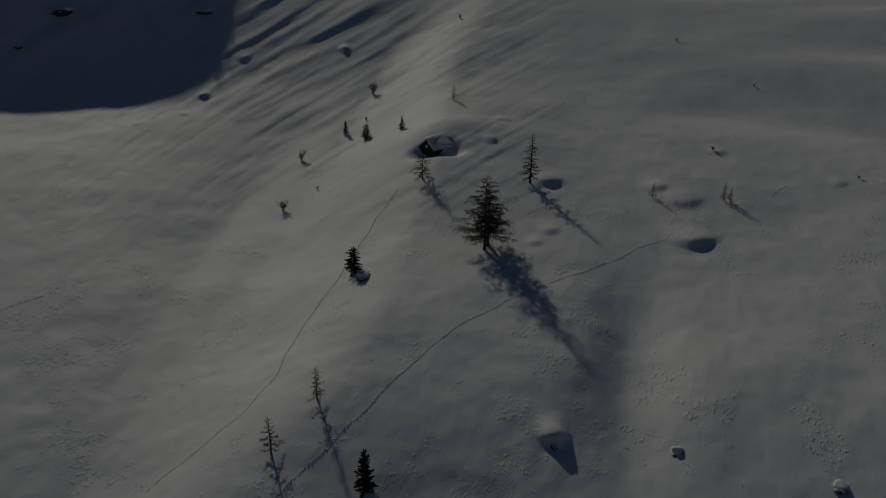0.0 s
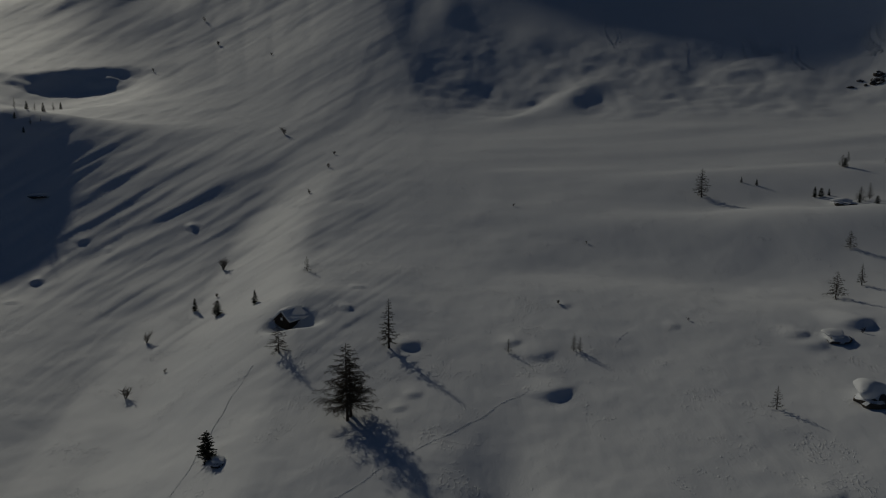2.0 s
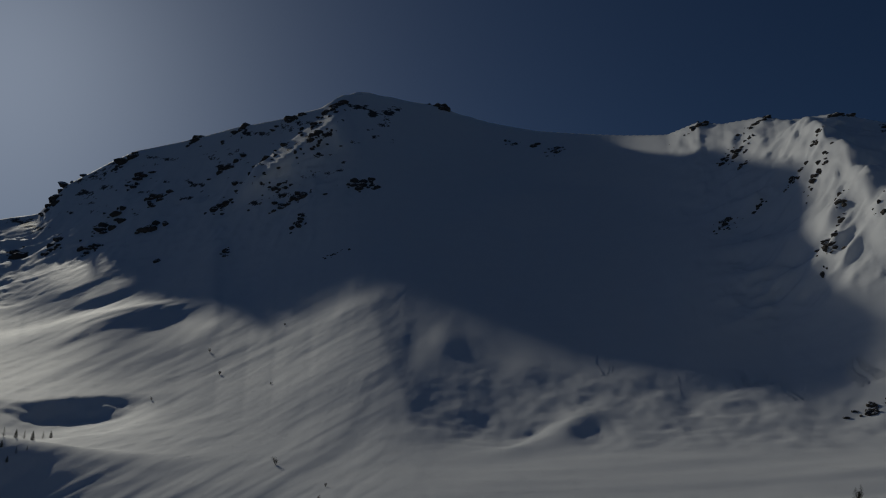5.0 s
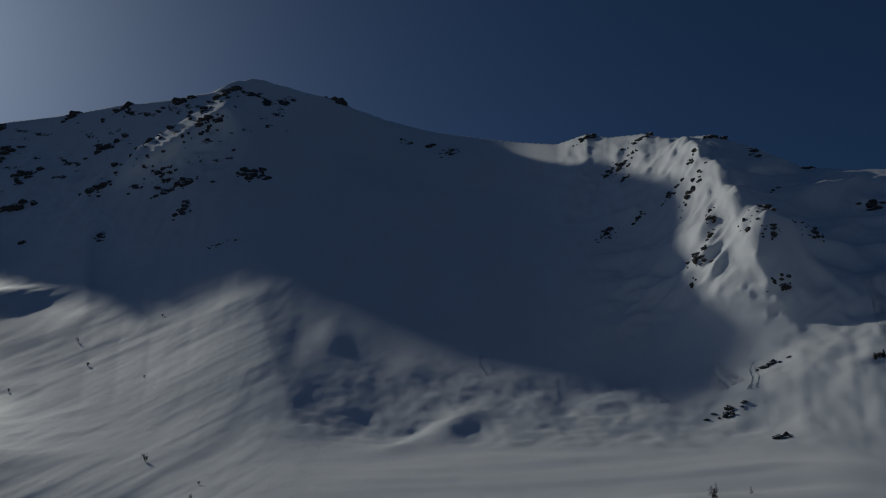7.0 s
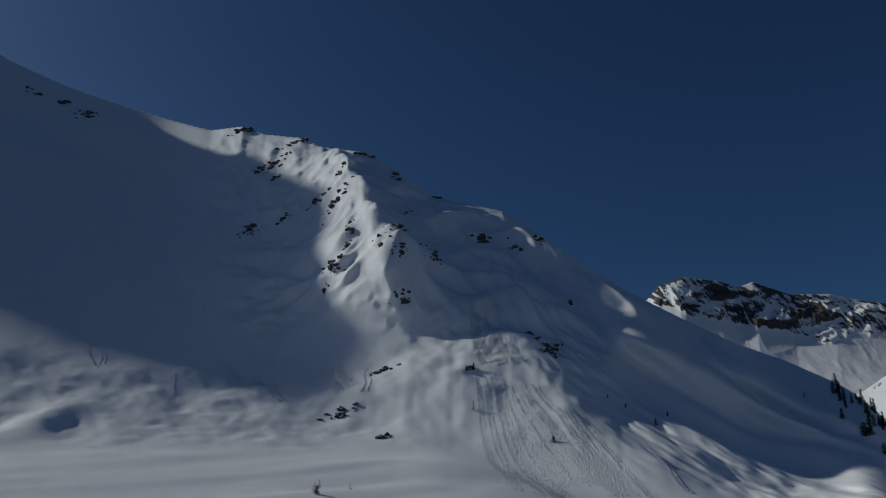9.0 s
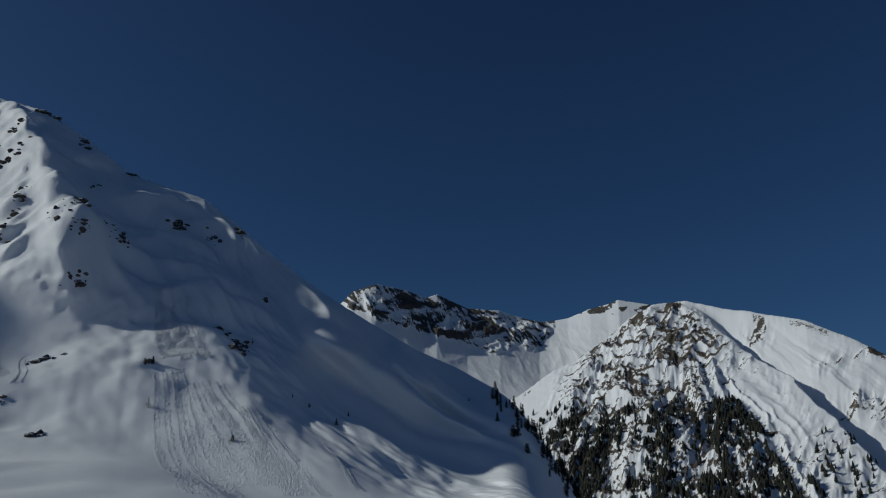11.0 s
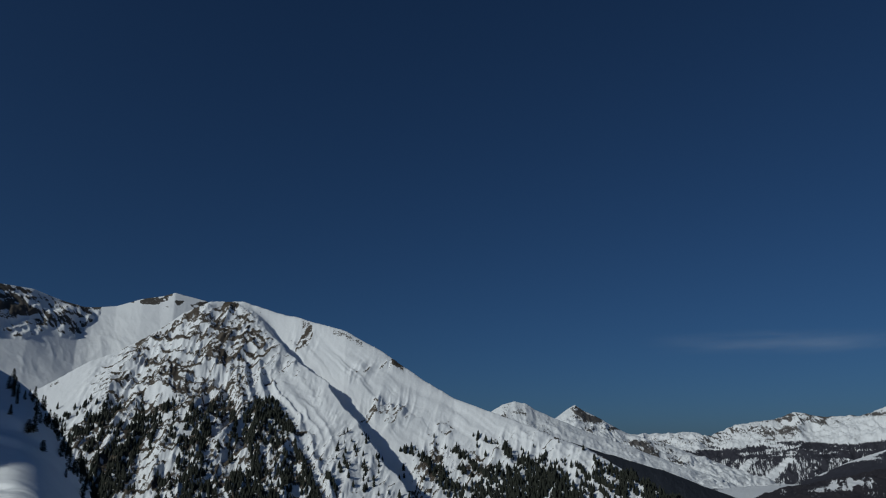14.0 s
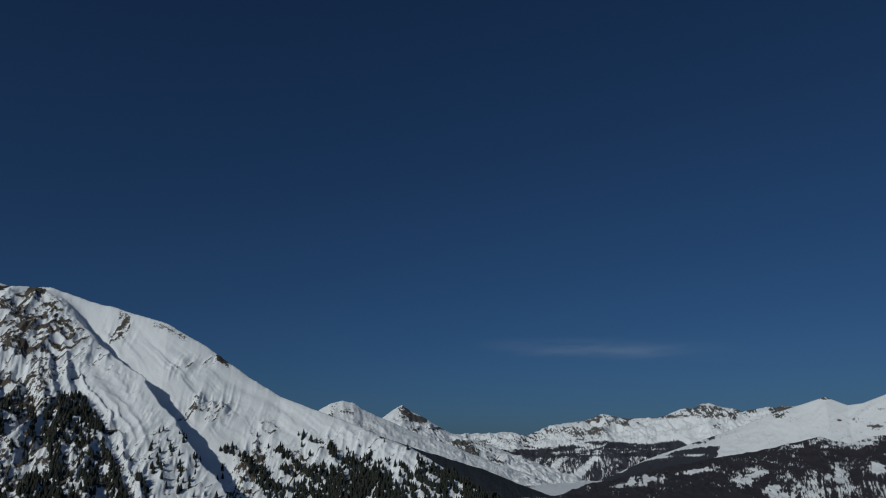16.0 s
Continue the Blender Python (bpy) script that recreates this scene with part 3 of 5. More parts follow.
PEAK_CREST = ((-40, 7), (-50, 9.8), (-53.6, 11.7), (-54.4, 12.6), (-56.3, 13.25), (-58.9, 12.75), (-60.2, 12.2), (-61.2, 12.5), (-63.6, 11.4),
              (-66.1, 11.2), (-69.2, 10.15), (-71.5, 10.5), (-73.2, 11.15), (-74.6, 11.45), (-75.4, 11.75), (-77.6, 11.3), (-79, 10.8), (-82, 6))
WOODED_CREST = ((-60, 1), (-64, 3), (-67.6, 4.7), (-70.2, 6.5), (-72, 7.3), (-74, 8.6), (-76, 10.2), (-78, 11.25), (-80.3, 11.4),
                (-83, 10.65), (-84.8, 10.3), (-88.3, 9.4), (-91.3, 7.8), (-94.1, 5.9), (-96.8, 4.3), (-99.8, 3.2), (-103, 2),
                (-107.2, 0.3), (-110, -1.4), (-112.3, -3), (-118, -6))


GULLY = ((14, -79.3), (11.55, -80.0), (10.3, -81.4), (7.85, -83.5), (6.4, -85.1), (4.95, -87.1), (2.65, -88.9), (0.8, -90.2), (-1.3, -91.9), (-2.9, -93.2), (-9, -97))


def mountain_side(x, y):
    """The bare form of the wooded mountain, and the place on it: azimuth, height in degrees, fan from its summit, metres left of the gully."""
    r, az = np.hypot(x, y), np.degrees(np.arctan2(-x, y))
    far = ramp(((-60, 1900), (-80, 2050), (-112, 1500)), az)
    u = (r - 1000) / (far - 1000)
    crest = eased(WOODED_CREST, az, 1.0) * (1 - step(0.75, 1.0, u)) + ramp(WOODED_CREST, az) * step(0.75, 1.0, u)
    top = far * np.tan(np.radians(crest + 0.03 * step(0.95, 1.0, u) * ridged(az * 1.1, az * 0.2 + 4, 3)))
    z = np.where(u < 1, -300 + (top + 300) * (0.72 * u + 0.28 * u * u), top - 0.5 * (r - far))
    high = np.degrees(np.arctan2(z, r))
    fan = (az + 79.0) / np.maximum(14.5 - high, 1.5)
    beside = (az - ramp(GULLY, high) + 0.25 * fractal(high / 1.1, az / 9, 3)) * r * 0.01745
    return r, az, u, z, high, fan, beside


# bare spots of the far flank: azimuth, height, half width, half height, how rocky, lean
CRAG_SPOTS = ((-84.9, 9.1, 1.0, 0.6, 0.36, 0.0), (-89.3, 6.9, 1.1, 0.5, 0.3, 0.4), (-90.6, 4.6, 1.9, 0.7, 0.36, 0.8), (-92.6, 3.9, 1.2, 0.6, 0.3, 0.5),
              (-94.8, 0.8, 1.3, 2.2, 0.42, 0.6), (-92.4, 7.0, 1.6, 0.35, 0.3, 0.6), (-98.5, 0.0, 1.5, 1.2, 0.25, 0.5))


def crag_field(az, high, fan, beside):
    """How the rock breaks through, and how much of it there is."""
    block = step(-70.2, -73.2, az + 0.42 * (high - 7)) * step(-25, 45, beside)
    field = step(70, 150, beside) + step(4.5, 6.5, high) - step(70, 150, beside) * step(4.5, 6.5, high)
    left = block * step(12.2, 10.6, high) * field * (0.17 + 0.34 * np.exp(-((az + 80.2) / 1.9) ** 2 - ((high - 8.2) / 1.7) ** 2) + 0.10 * np.exp(-((az + 77.5) / 4) ** 2 - ((high - 5) / 3) ** 2))
    right = step(0, -60, beside) * sum(much * np.exp(-((az - a + lean * (high - e)) / wide) ** 2 - ((high - e) / tall) ** 2) for a, e, wide, tall, much, lean in CRAG_SPOTS)
    right = right + step(0, -60, beside) * 0.2 * step(1.5, -0.5, high + 0.22 * (az + 96))
    amount = np.clip(left + right + 0.1 * block * step(3, 0, high), 0, 0.75)
    wide, tall = az * 33.0, high * 33.0
    along = 0.3 * ridged(fan * 15 + 0.5 * fractal(az / 2, high / 2, 2), high / 1.5, 3, 0.6) + 0.75 * fractal(wide / 17 + tall / 40, tall / 12, 4, 0.75)
    return along, amount


def crags(wide, tall, cell=46.0):
    """Broken rock: ribs and ledges at several sizes, leaning a little."""
    bend = 0.35 * fractal(wide / 130 + 5, tall / 130, 2)
    return ridged((wide + 0.45 * tall) / cell + bend, tall / cell * 0.8 + bend, 4, 0.58)


def crag_share(az, high, amount, beside):
    block = step(-70.2, -73.2, az + 0.42 * (high - 7)) * step(0, 40, beside) * step(12.0, 10.2, high)
    smooth = np.exp(-((beside - 95) / 75) ** 2) * step(8.5, 6.5, high)
    return np.clip(0.05 + 2.0 * amount + 0.5 * block * (1 - 0.9 * smooth), 0, 1)


def wooded_mountain(x, y):
    r, az, u, z, high, fan, beside = mountain_side(x, y)
    fade = step(1.005, 0.9, u)
    along, amount = crag_field(az, high, fan, beside)
    inside = step(-69.5, -73.5, az + 0.42 * (high - 7)) * step(0, 40, beside)
    ribs = ridged(fan * 7.5 + 0.35 * fractal(az / 3, high / 2.5, 3), high / 7 + 3, 2, 0.5)
    z = z + fade * inside * 12 * ribs * step(10, 4, high) * step(20, 160, beside)
    flutes = ridged(fan * 6.5 + 0.3 * fractal(az / 2.5, high / 2, 3), high / 9 + 1, 3, 0.5)
    z = z + fade * (1 - inside) * step(-69, -76, az) * (4 * fractal(fan * 5, high / 4, 2) + 3.8 * flutes * step(-30, -110, beside))
    z = z + step(1.0, 0.97, u) * crag_share(az, high, amount, beside) * 11 * crags(az * 33, high * 33)
    # the gully: a ridge that falls off steeply on one side into a trough
    depth = ramp(((-6, 60), (0, 55), (5, 44), (9, 30), (11, 16), (12.5, 0)), high)
    z = z + step(1.0, 0.94, u) * depth * np.where(beside > 0, 0.3 * np.exp(-beside / 110), 0.3 - 1.7 * step(6, -44, beside) * np.exp(-np.maximum(-beside - 44, 0) / 150))
    return z


def mountain_bare(x, y):
    r, az, u, z, high, fan, beside = mountain_side(x, y)
    along, amount = crag_field(az, high, fan, beside)
    share = crag_share(az, high, amount, beside)
    ledge = crags(az * 33, high * 33) - crags(az * 33, (high + 0.16) * 33)
    rim = 0.5 * np.exp(-((u - 0.985) / 0.02) ** 2) * step(0.1, 0.5, fractal(az / 1.2, 5.0 + 0 * az, 3))
    return np.clip(0.05 + 0.42 * share + 0.5 * ledge + 0.2 * along * share + 0.35 * np.clip(amount - 0.2, 0, 1), 0, 1.1) * step(0.1, 0.4, share) + rim


def rocky_mountain(x, y):
    r, az = np.hypot(x, y), np.degrees(np.arctan2(-x, y))
    far = ramp(((-40, 2500), (-56, 2500), (-70, 2900)), az)
    top = far * np.tan(np.radians(ramp(PEAK_CREST, az)))
    u = (r - 1900) / (far - 1900)
    z = np.where(u < 1, 40 + (top - 40) * (0.6 * u + 0.4 * u * u), top - 0.5 * (r - far))
    high = np.degrees(np.arctan2(z, r))
    fade = step(1.005, 0.9, u) * (0.12 + 0.88 * rocky_part(az, high))
    z = z + fade * (9 * ridged(x / 170, y / 170, 2, 0.5) + 11 * crags(-az * 44, high * 44, 62))
    return z + 26 * np.exp(-((az + 68.7) / 1.0) ** 2 - ((high - 9.4) / 0.7) ** 2)


def rocky_part(az, high):
    """Crags above, smooth snow at their foot."""
    foot = ramp(((-50, 11.6), (-53.4, 11.6), (-58.4, 9.7), (-63.8, 8.4), (-66.8, 8.1), (-69.5, 8.5), (-70.3, 9.6), (-70.9, 12)), az)
    return step(-0.15, 0.25, high - foot + 0.45 * fractal(az / 0.9, high / 0.9, 3))


def rocky_bare(x, y):
    r, az = np.hypot(x, y), np.degrees(np.arctan2(-x, y))
    high = np.degrees(np.arctan2(rocky_mountain(x, y), r))
    ledge = crags(-az * 44, high * 44, 62) - crags(-az * 44, (high + 0.16) * 44, 62)
    patch = fractal(az * 44 / 70 - high * 44 / 90, high * 44 / 40, 3, 0.6)
    return np.clip(0.46 + 0.5 * ledge + 0.22 * patch, 0, 1.0) * rocky_part(az, high) + 0.62 * step(-71, -72, az) * step(0.86, 0.93, u_rocky(r, az)) * step(0.0, 0.3, fractal(az / 0.7, high / 0.5, 3))


def u_rocky(r, az):
    return (r - 1900) / (ramp(((-40, 2500), (-56, 2500), (-70, 2900)), az) - 1900)


def distant(near, far, low, crest, rough, cell, jag=0.0, sag=0.3):
    """The height of a range between two distances, rising from a level to a crest given in degrees."""
    def height(x, y):
        r, az = np.hypot(x, y), np.degrees(np.arctan2(-x, y))
        top = far * np.tan(np.radians(ramp(crest, az) + jag * fractal(az * 0.9, r / 900, 5, 0.6)))
        u = (r - near) / (far - near)
        z = np.where(u < 1, low + (top - low) * (u * (1 - sag) + sag * u * u), top - 0.4 * (r - far))
        folds = 0.6 * ridged(az * far * 0.0175 / cell + 0.4 * fractal(x / cell, y / cell, 2), r / cell / 3, 4, 0.55) + 0.4 * ridged(x / cell * 2, y / cell * 2, 4, 0.6)
        return z + step(1.0, 0.9, u) * step(0.0, 0.2, u) * rough * folds
    return height


SPARSE = craggy_material("snowy_mountain_side", (0.028, 0.024, 0.02), (0.15, 0.122, 0.095))
PEAKS = craggy_material("snowy_crags", (0.025, 0.023, 0.022), (0.12, 0.105, 0.09))
# blue in the woods' colours of HAZY, DENSE and FLATS paints in haze and shade
HAZY = far_material("distant_snow", (0.05, 0.048, 0.05), (0.15, 0.135, 0.125), (0.026, 0.026, 0.034), 0.06)
WOODS = far_material("distant_woods", (0.05, 0.05, 0.05), (0.12, 0.1, 0.1), (0.022, 0.02, 0.024), 0.075)
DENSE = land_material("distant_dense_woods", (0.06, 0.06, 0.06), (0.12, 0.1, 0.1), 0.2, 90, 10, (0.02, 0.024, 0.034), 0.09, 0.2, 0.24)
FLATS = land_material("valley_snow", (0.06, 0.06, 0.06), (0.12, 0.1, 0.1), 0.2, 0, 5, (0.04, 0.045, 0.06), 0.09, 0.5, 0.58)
sheet("mountain_wooded", np.linspace(1000, 2150, 340), np.arange(-60, -118, -0.066), wooded_mountain, SPARSE,
      "snow-covered mountain with brown crags and dark woods", bare=mountain_bare)
sheet("mountain_rocky", np.linspace(1900, 3000, 260), np.arange(-44, -82, -0.07), rocky_mountain, PEAKS, "craggy snow-covered peaks", bare=rocky_bare)

CONE_CREST = ((-92, 0), (-97, 2.2), (-99.5, 3.2), (-100.6, 3.85), (-101.4, 4.05), (-102.2, 3.95), (-103, 3.4), (-104.4, 2.8), (-107, 1.7), (-110, 0.6), (-113, -0.6),
              (-118, -2.2))
TWIN_CREST = ((-98, 0.5), (-103.2, 2.3), (-104.6, 2.9), (-105.4, 3.45), (-105.95, 3.75), (-106.5, 3.4), (-108, 2.6), (-109.7, 1.6), (-112.2, 0.9), (-115, -0.2),
              (-118, -1.4), (-122, -2.4))
RANGE_CREST = ((-96, 0.8), (-108, 1.3), (-109.8, 1.5), (-112.4, 1.55), (-113.9, 1.65), (-115.5, 1.4), (-116.9, 2.05), (-118.3, 2.15), (-121.1, 2.9),
               (-122.9, 2.5), (-124.9, 2.55), (-126.5, 3.0), (-128.2, 3.5), (-130.8, 2.95), (-132.5, 3.1), (-133.8, 3.2), (-136, 2.8), (-141, 3),
               (-150, 2.5), (-165, 2))
SHOULDER_CREST = ((-120, -2.2), (-124, -0.4), (-127, 0.6), (-130, 1.6), (-133, 2.7), (-136.3, 3.7), (-137.6, 3.1), (-138.5, 3.2), (-140, 3.75), (-144, 4),
                  (-155, 3), (-168, 2))
WALL_CREST = ((-96, 1.5), (-103, 1.25), (-105.5, 1.0), (-108, 0.2), (-112, -1.0), (-115, -2.2), (-117, -2.9), (-121, -5))
HILL_CREST = ((-114, -4), (-117.5, -2.9), (-121.4, -1.8), (-124.9, -1.1), (-128.2, -0.4), (-131.6, 0.15), (-135.6, 1.1), (-137.25, 0.6), (-139.3, 1.15), (-143, 1.1), (-150, 0.5), (-165, -1))
# bare rock, clearings and painted shade lines: azimuth, height, half width, half height, how much, lean
RANGE_ROCK = ((-116.2, 1.7, 0.9, 0.35, 0.7, 0.5), (-115.3, 1.0, 1.2, 0.35, 0.5, 1.0), (-118.4, 1.9, 0.9, 0.3, 0.6, 0.4), (-120.7, 2.55, 1.5, 0.42, 0.95, 0.0),
              (-120.0, 1.5, 1.1, 0.5, 0.65, 1.2), (-123.0, 2.4, 1.0, 0.3, 0.8, 0.0), (-125.6, 2.7, 1.2, 0.16, 0.8, 0.4), (-128.2, 3.1, 1.2, 0.35, 1.0, -0.4),
              (-129.8, 2.65, 1.3, 0.3, 0.8, -0.5), (-131.4, 2.95, 0.9, 0.2, 0.7, 0.0), (-133.4, 2.95, 0.9, 0.3, 0.9, 0.6), (-112.5, 1.1, 1.5, 0.3, 0.55, -0.8), (-129.3, 1.95, 0.4, 0.2, 0.6, 0.0))
TWIN_ROCK = ((-106.2, 3.25, 0.4, 0.45, 1.1, -1.2), (-107.4, 2.65, 1.1, 0.22, 1.0, -2.0), (-107.1, 1.75, 0.4, 0.5, 0.7, -0.8), (-109.0, 1.9, 0.9, 0.2, 0.8, -1.8),
             (-110.4, 0.95, 0.9, 0.2, 0.9, -2.0), (-111.2, 0.3, 1.1, 0.35, 0.8, -1.5), (-113.2, 0.5, 0.9, 0.3, 0.8, -1.2), (-112.9, -0.4, 1.0, 0.3, 0.7, -1.4))
# rock strata first; the other two paint the right ridge's shade lines in rock colour
CONE_ROCK_SHADE = ((-100.6, 3.0, 0.5, 0.6, 0.62, 0.5), (-102.0, 2.9, 0.5, 0.5, 0.45, -0.6), (-103.4, 1.6, 1.2, 0.5, 0.4, -1.2))
SHOULDER_ROCK = ((-137.3, 2.1, 0.5, 0.13, 0.9, 0.8), (-136.0, 3.6, 0.7, 0.1, 0.8, 0.0), (-133.4, 2.6, 0.4, 0.2, 0.6, 1.0), (-138.4, 2.75, 1.0, 0.08, 0.6, 1.6), (-139.6, 1.7, 1.2, 0.14, 0.5, 1.0))
HILL_CLEARING = ((-123.7, -1.85, 0.9, 0.3, 1.3, 1.2), (-122.2, -2.2, 0.7, 0.2, 1.0, 1.4), (-126.9, -1.25, 0.7, 0.2, 1.3, 1.6), (-130.6, -1.7, 0.8, 0.5, 1.0, 0.6), (-131.6, -1.2, 0.5, 0.3, 1.0, 0.5),
                 (-132.3, -2.5, 0.5, 0.4, 0.9, 0.4), (-133.3, -2.8, 0.5, 0.25, 0.9, 0.0), (-136.3, -1.2, 0.3, 0.5, 1.0, -0.2), (-138.8, -1.0, 0.6, 0.35, 1.0, -0.6), (-128.4, -1.0, 0.5, 0.2, 0.9, 1.5))


def on_side(height):
    """Azimuth and height in degrees of a range."""
    return lambda x, y: (np.degrees(np.arctan2(-x, y)), np.degrees(np.arctan2(height(x, y), np.hypot(x, y))))


def stains(spots_at, az, high):
    return sum(much * np.exp(-((az - a + lean * (high - e)) / wide) ** 2 - ((high - e) / tall) ** 2) for a, e, wide, tall, much, lean in spots_at)


def far_rock(height, spots_at, metres, cell):
    place = on_side(height)

    def bare(x, y):
        az, high = place(x, y)
        wide, tall = -az * metres, high * metres
        ledge = crags(wide, tall, cell) - crags(wide, tall + 0.14 * cell, cell)
        return np.clip(1.35 * stains(spots_at, az, high) + 0.22, 0, 1.15) * np.clip(0.56 + 0.9 * ledge + 0.5 * fractal(wide / cell * 0.8, tall / cell * 1.3, 4, 0.7), 0, 1)
    return bare


def range_woods(az, high):
    line = ramp(((-97, 0.3), (-114, 0.35), (-118, 0.6), (-122.4, 0.85), (-126, 0.8), (-131, 0.7)), az)
    wood = 0.95 * step(0.16, -0.12, high - line + 0.16 * fractal(az / 1.3, high / 0.3, 4, 0.65))
    steep = step(-115.0, -116.2, az) * step(-0.05, -0.3, high)
    leaning = step(-120.6, -118.6, az + 0.8 * high)
    gullies = step(-0.15, 0.45, ridged((az + 1.1 * high) * 1.9 + 0.4 * fractal(az, high, 2), high / 2.5, 3, 0.6)) * leaning
    strips = step(-0.2, 0.5, ridged(az * 3.1 + 0.4 * fractal(az, high, 2), high / 1.2, 3, 0.6)) * (1 - leaning)
    wood = wood - steep * (0.42 * gullies + 0.34 * strips) - 1.2 * stains(((-119.6, -1.0, 0.3, 0.9, 1.0, 1.0), (-117.4, -0.9, 0.25, 0.6, 0.7, 0.9)), az, high)
    benches = step(0.1, 0.5, fractal(az / 2.0, high / 0.16, 3, 0.6)) * step(0.2, -0.1, high - line) * step(-0.4, -0.1, high)
    return np.clip(wood - 0.5 * benches, 0, 1)


def shoulder_woods(az, high):
    line = ramp(((-121, -1.6), (-124.3, -0.45), (-126.3, 0.3), (-129.4, 0.65), (-131, 0.5)), az)
    wood = step(0.1, -0.1, high - line + 0.12 * fractal(az / 0.8, high / 0.3, 3)) * step(-0.15, 0.15, az + 129.0 + 0.58 * high + 0.2 * fractal(az, high / 0.3, 3))
    wood = wood - stains(((-125.2, -0.2, 0.7, 0.12, 1.0, 1.6), (-127.4, -0.1, 0.7, 0.1, 1.0, 1.6)), az, high)
    return np.clip(wood + 0.75 * stains(((-128.6, 1.12, 0.6, 0.22, 1.1, 0.6), (-127.6, 0.75, 0.8, 0.1, 1.0, 1.2)), az, high), 0, 1)


def hill_woods(az, high):
    wood = 1.0 + 0.25 * fractal(az / 0.9, high / 0.4, 4, 0.6) - stains(HILL_CLEARING, az, high) * (1 + 0.9 * fractal(az / 0.35, high / 0.25, 3, 0.6))
    wood = wood - step(-131, -134, az) * step(0.0, 0.6, high) * (0.35 + 0.3 * fractal(az / 0.5, high / 0.2, 3))
    strips = step(-0.1, 0.5, ridged(az * 3.6 + 0.3 * fractal(az, high, 2), high / 1.4, 3, 0.6))
    return np.clip(wood - 0.42 * strips * step(-132, -134, az) * step(-1.0, -1.7, high) - 0.08 * strips * step(-129, -131, az), 0, 1)


for name, near, far, low, crest, span, rough, cell, jag, rock, woods, material, label in (
        ("mountain_cone", 2600, 3500, -190, CONE_CREST, (-94, -116), 9, 110, 0.05, CONE_ROCK_SHADE, None, HAZY, "pointed white mountain beyond the valley"),
        ("mountain_twin", 2800, 3900, -190, TWIN_CREST, (-99, -121), 20, 120, 0.05, TWIN_ROCK, None, HAZY, "white pyramid peak with rocky flank"),
        ("mountain_range", 3850, 4600, -128, RANGE_CREST, (-97, -160), 26, 170, 0.12, RANGE_ROCK, range_woods, HAZY, "distant snowy mountain range above a wooded valley"),
        ("mountain_shoulder", 3200, 3900, -150, SHOULDER_CREST, (-121, -165), 7, 300, 0.0, SHOULDER_ROCK, shoulder_woods, HAZY, "broad smooth snow-covered mountain shoulder"),
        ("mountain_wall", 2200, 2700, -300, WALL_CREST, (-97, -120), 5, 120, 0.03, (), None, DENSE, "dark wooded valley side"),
        ("mountain_hill", 2400, 3100, -140, HILL_CREST, (-115, -163), 12, 200, 0.05, (), hill_woods, WOODS, "dark wooded hill with snowy clearings")):
    side = distant(near, far, low, crest, rough, cell, jag)
    sheet(name, np.linspace(near, far + 120, 110), np.arange(span[0], span[1], -0.06), side, material, label,
          bare=far_rock(side, rock, far * 0.01745, 44) if rock else None,
          wooded=(lambda x, y, place=on_side(side), woods=woods: woods(*place(x, y))) if woods else None)


def valley_floor(x, y):
    return -127 - 0.045 * np.clip(3000 - np.hypot(x, y), 0, None) + 4 * fractal(x / 220, y / 220, 3)


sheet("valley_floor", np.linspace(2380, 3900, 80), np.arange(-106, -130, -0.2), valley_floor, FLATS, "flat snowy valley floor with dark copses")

def cloud_material():
    """Thin ice cloud: mostly clear, streaked along its length, fading to nothing at its rim."""
    m, n, l, b = shader("thin_ice_cloud", 1.0)
    b.inputs["Base Color"].default_value = (0.9, 0.9, 0.9, 1)
    streaks = cut(n, l, spots(n, l, 0.004, 6, 0.6, (0.35, 0.35, 3.0)), 0.35, 0.75)
    rim = n.new("ShaderNodeAttribute")
    rim.attribute_name = "thick"
    l.new(maths(n, l, "MULTIPLY", maths(n, l, "MULTIPLY", streaks, rim.outputs["Fac"]), 0.10), b.inputs["Alpha"])
    return m


def thin_cloud():
    verts, faces, thick, rows, columns = [], [], [], 13, 61
    for j in range(rows):
        for i in range(columns):
            u, v = i / (columns - 1), j / (rows - 1)
            verts.append(bearing(-110.5 - 22 * u, 4500, 4500 * math.tan(radians(7.0 + 2.0 * v - 0.7 * u + 0.2 * math.sin(5 * u)))))
            thick.append(max(0.0, math.sin(math.pi * u) * math.sin(math.pi * v)) ** 1.5)
    for j in range(rows - 1):
        for i in range(columns - 1):
            n = j * columns + i
            faces.append((n, n + 1, n + columns + 1, n + columns))
    me = bpy.data.meshes.new("cloud")
    me.from_pydata(verts, [], faces)
    me.polygons.foreach_set("use_smooth", np.ones(len(faces), bool))
    me.attributes.new("thick", "FLOAT", "POINT").data.foreach_set("value", np.array(thick, np.float32))
    me.materials.append(cloud_material())
    tagged(new("backdrop", me), "thin streak of ice cloud over the far valley", "cloud", kind="structure")


thin_cloud()

# ---------------------------------------------------------------- kinds of things
def wood_material(name, dark, light):
    m, n, l, b = shader(name, 0.9)
    l.new(blend(n, l, spots(n, l, 6, 4), dark, light), b.inputs["Base Color"])
    relief(n, l, b, [(spots(n, l, 14, 3, 0.6, (1, 1, 0.2)), 0.03)])
    return m


BARK = wood_material("grey_brown_bark", (0.045, 0.035, 0.028), (0.11, 0.09, 0.075))
TWIG = wood_material("bare_larch_twigs", (0.045, 0.036, 0.028), (0.1, 0.08, 0.058))
NEEDLES = wood_material("dark_pine_needles", (0.012, 0.018, 0.012), (0.035, 0.045, 0.028))
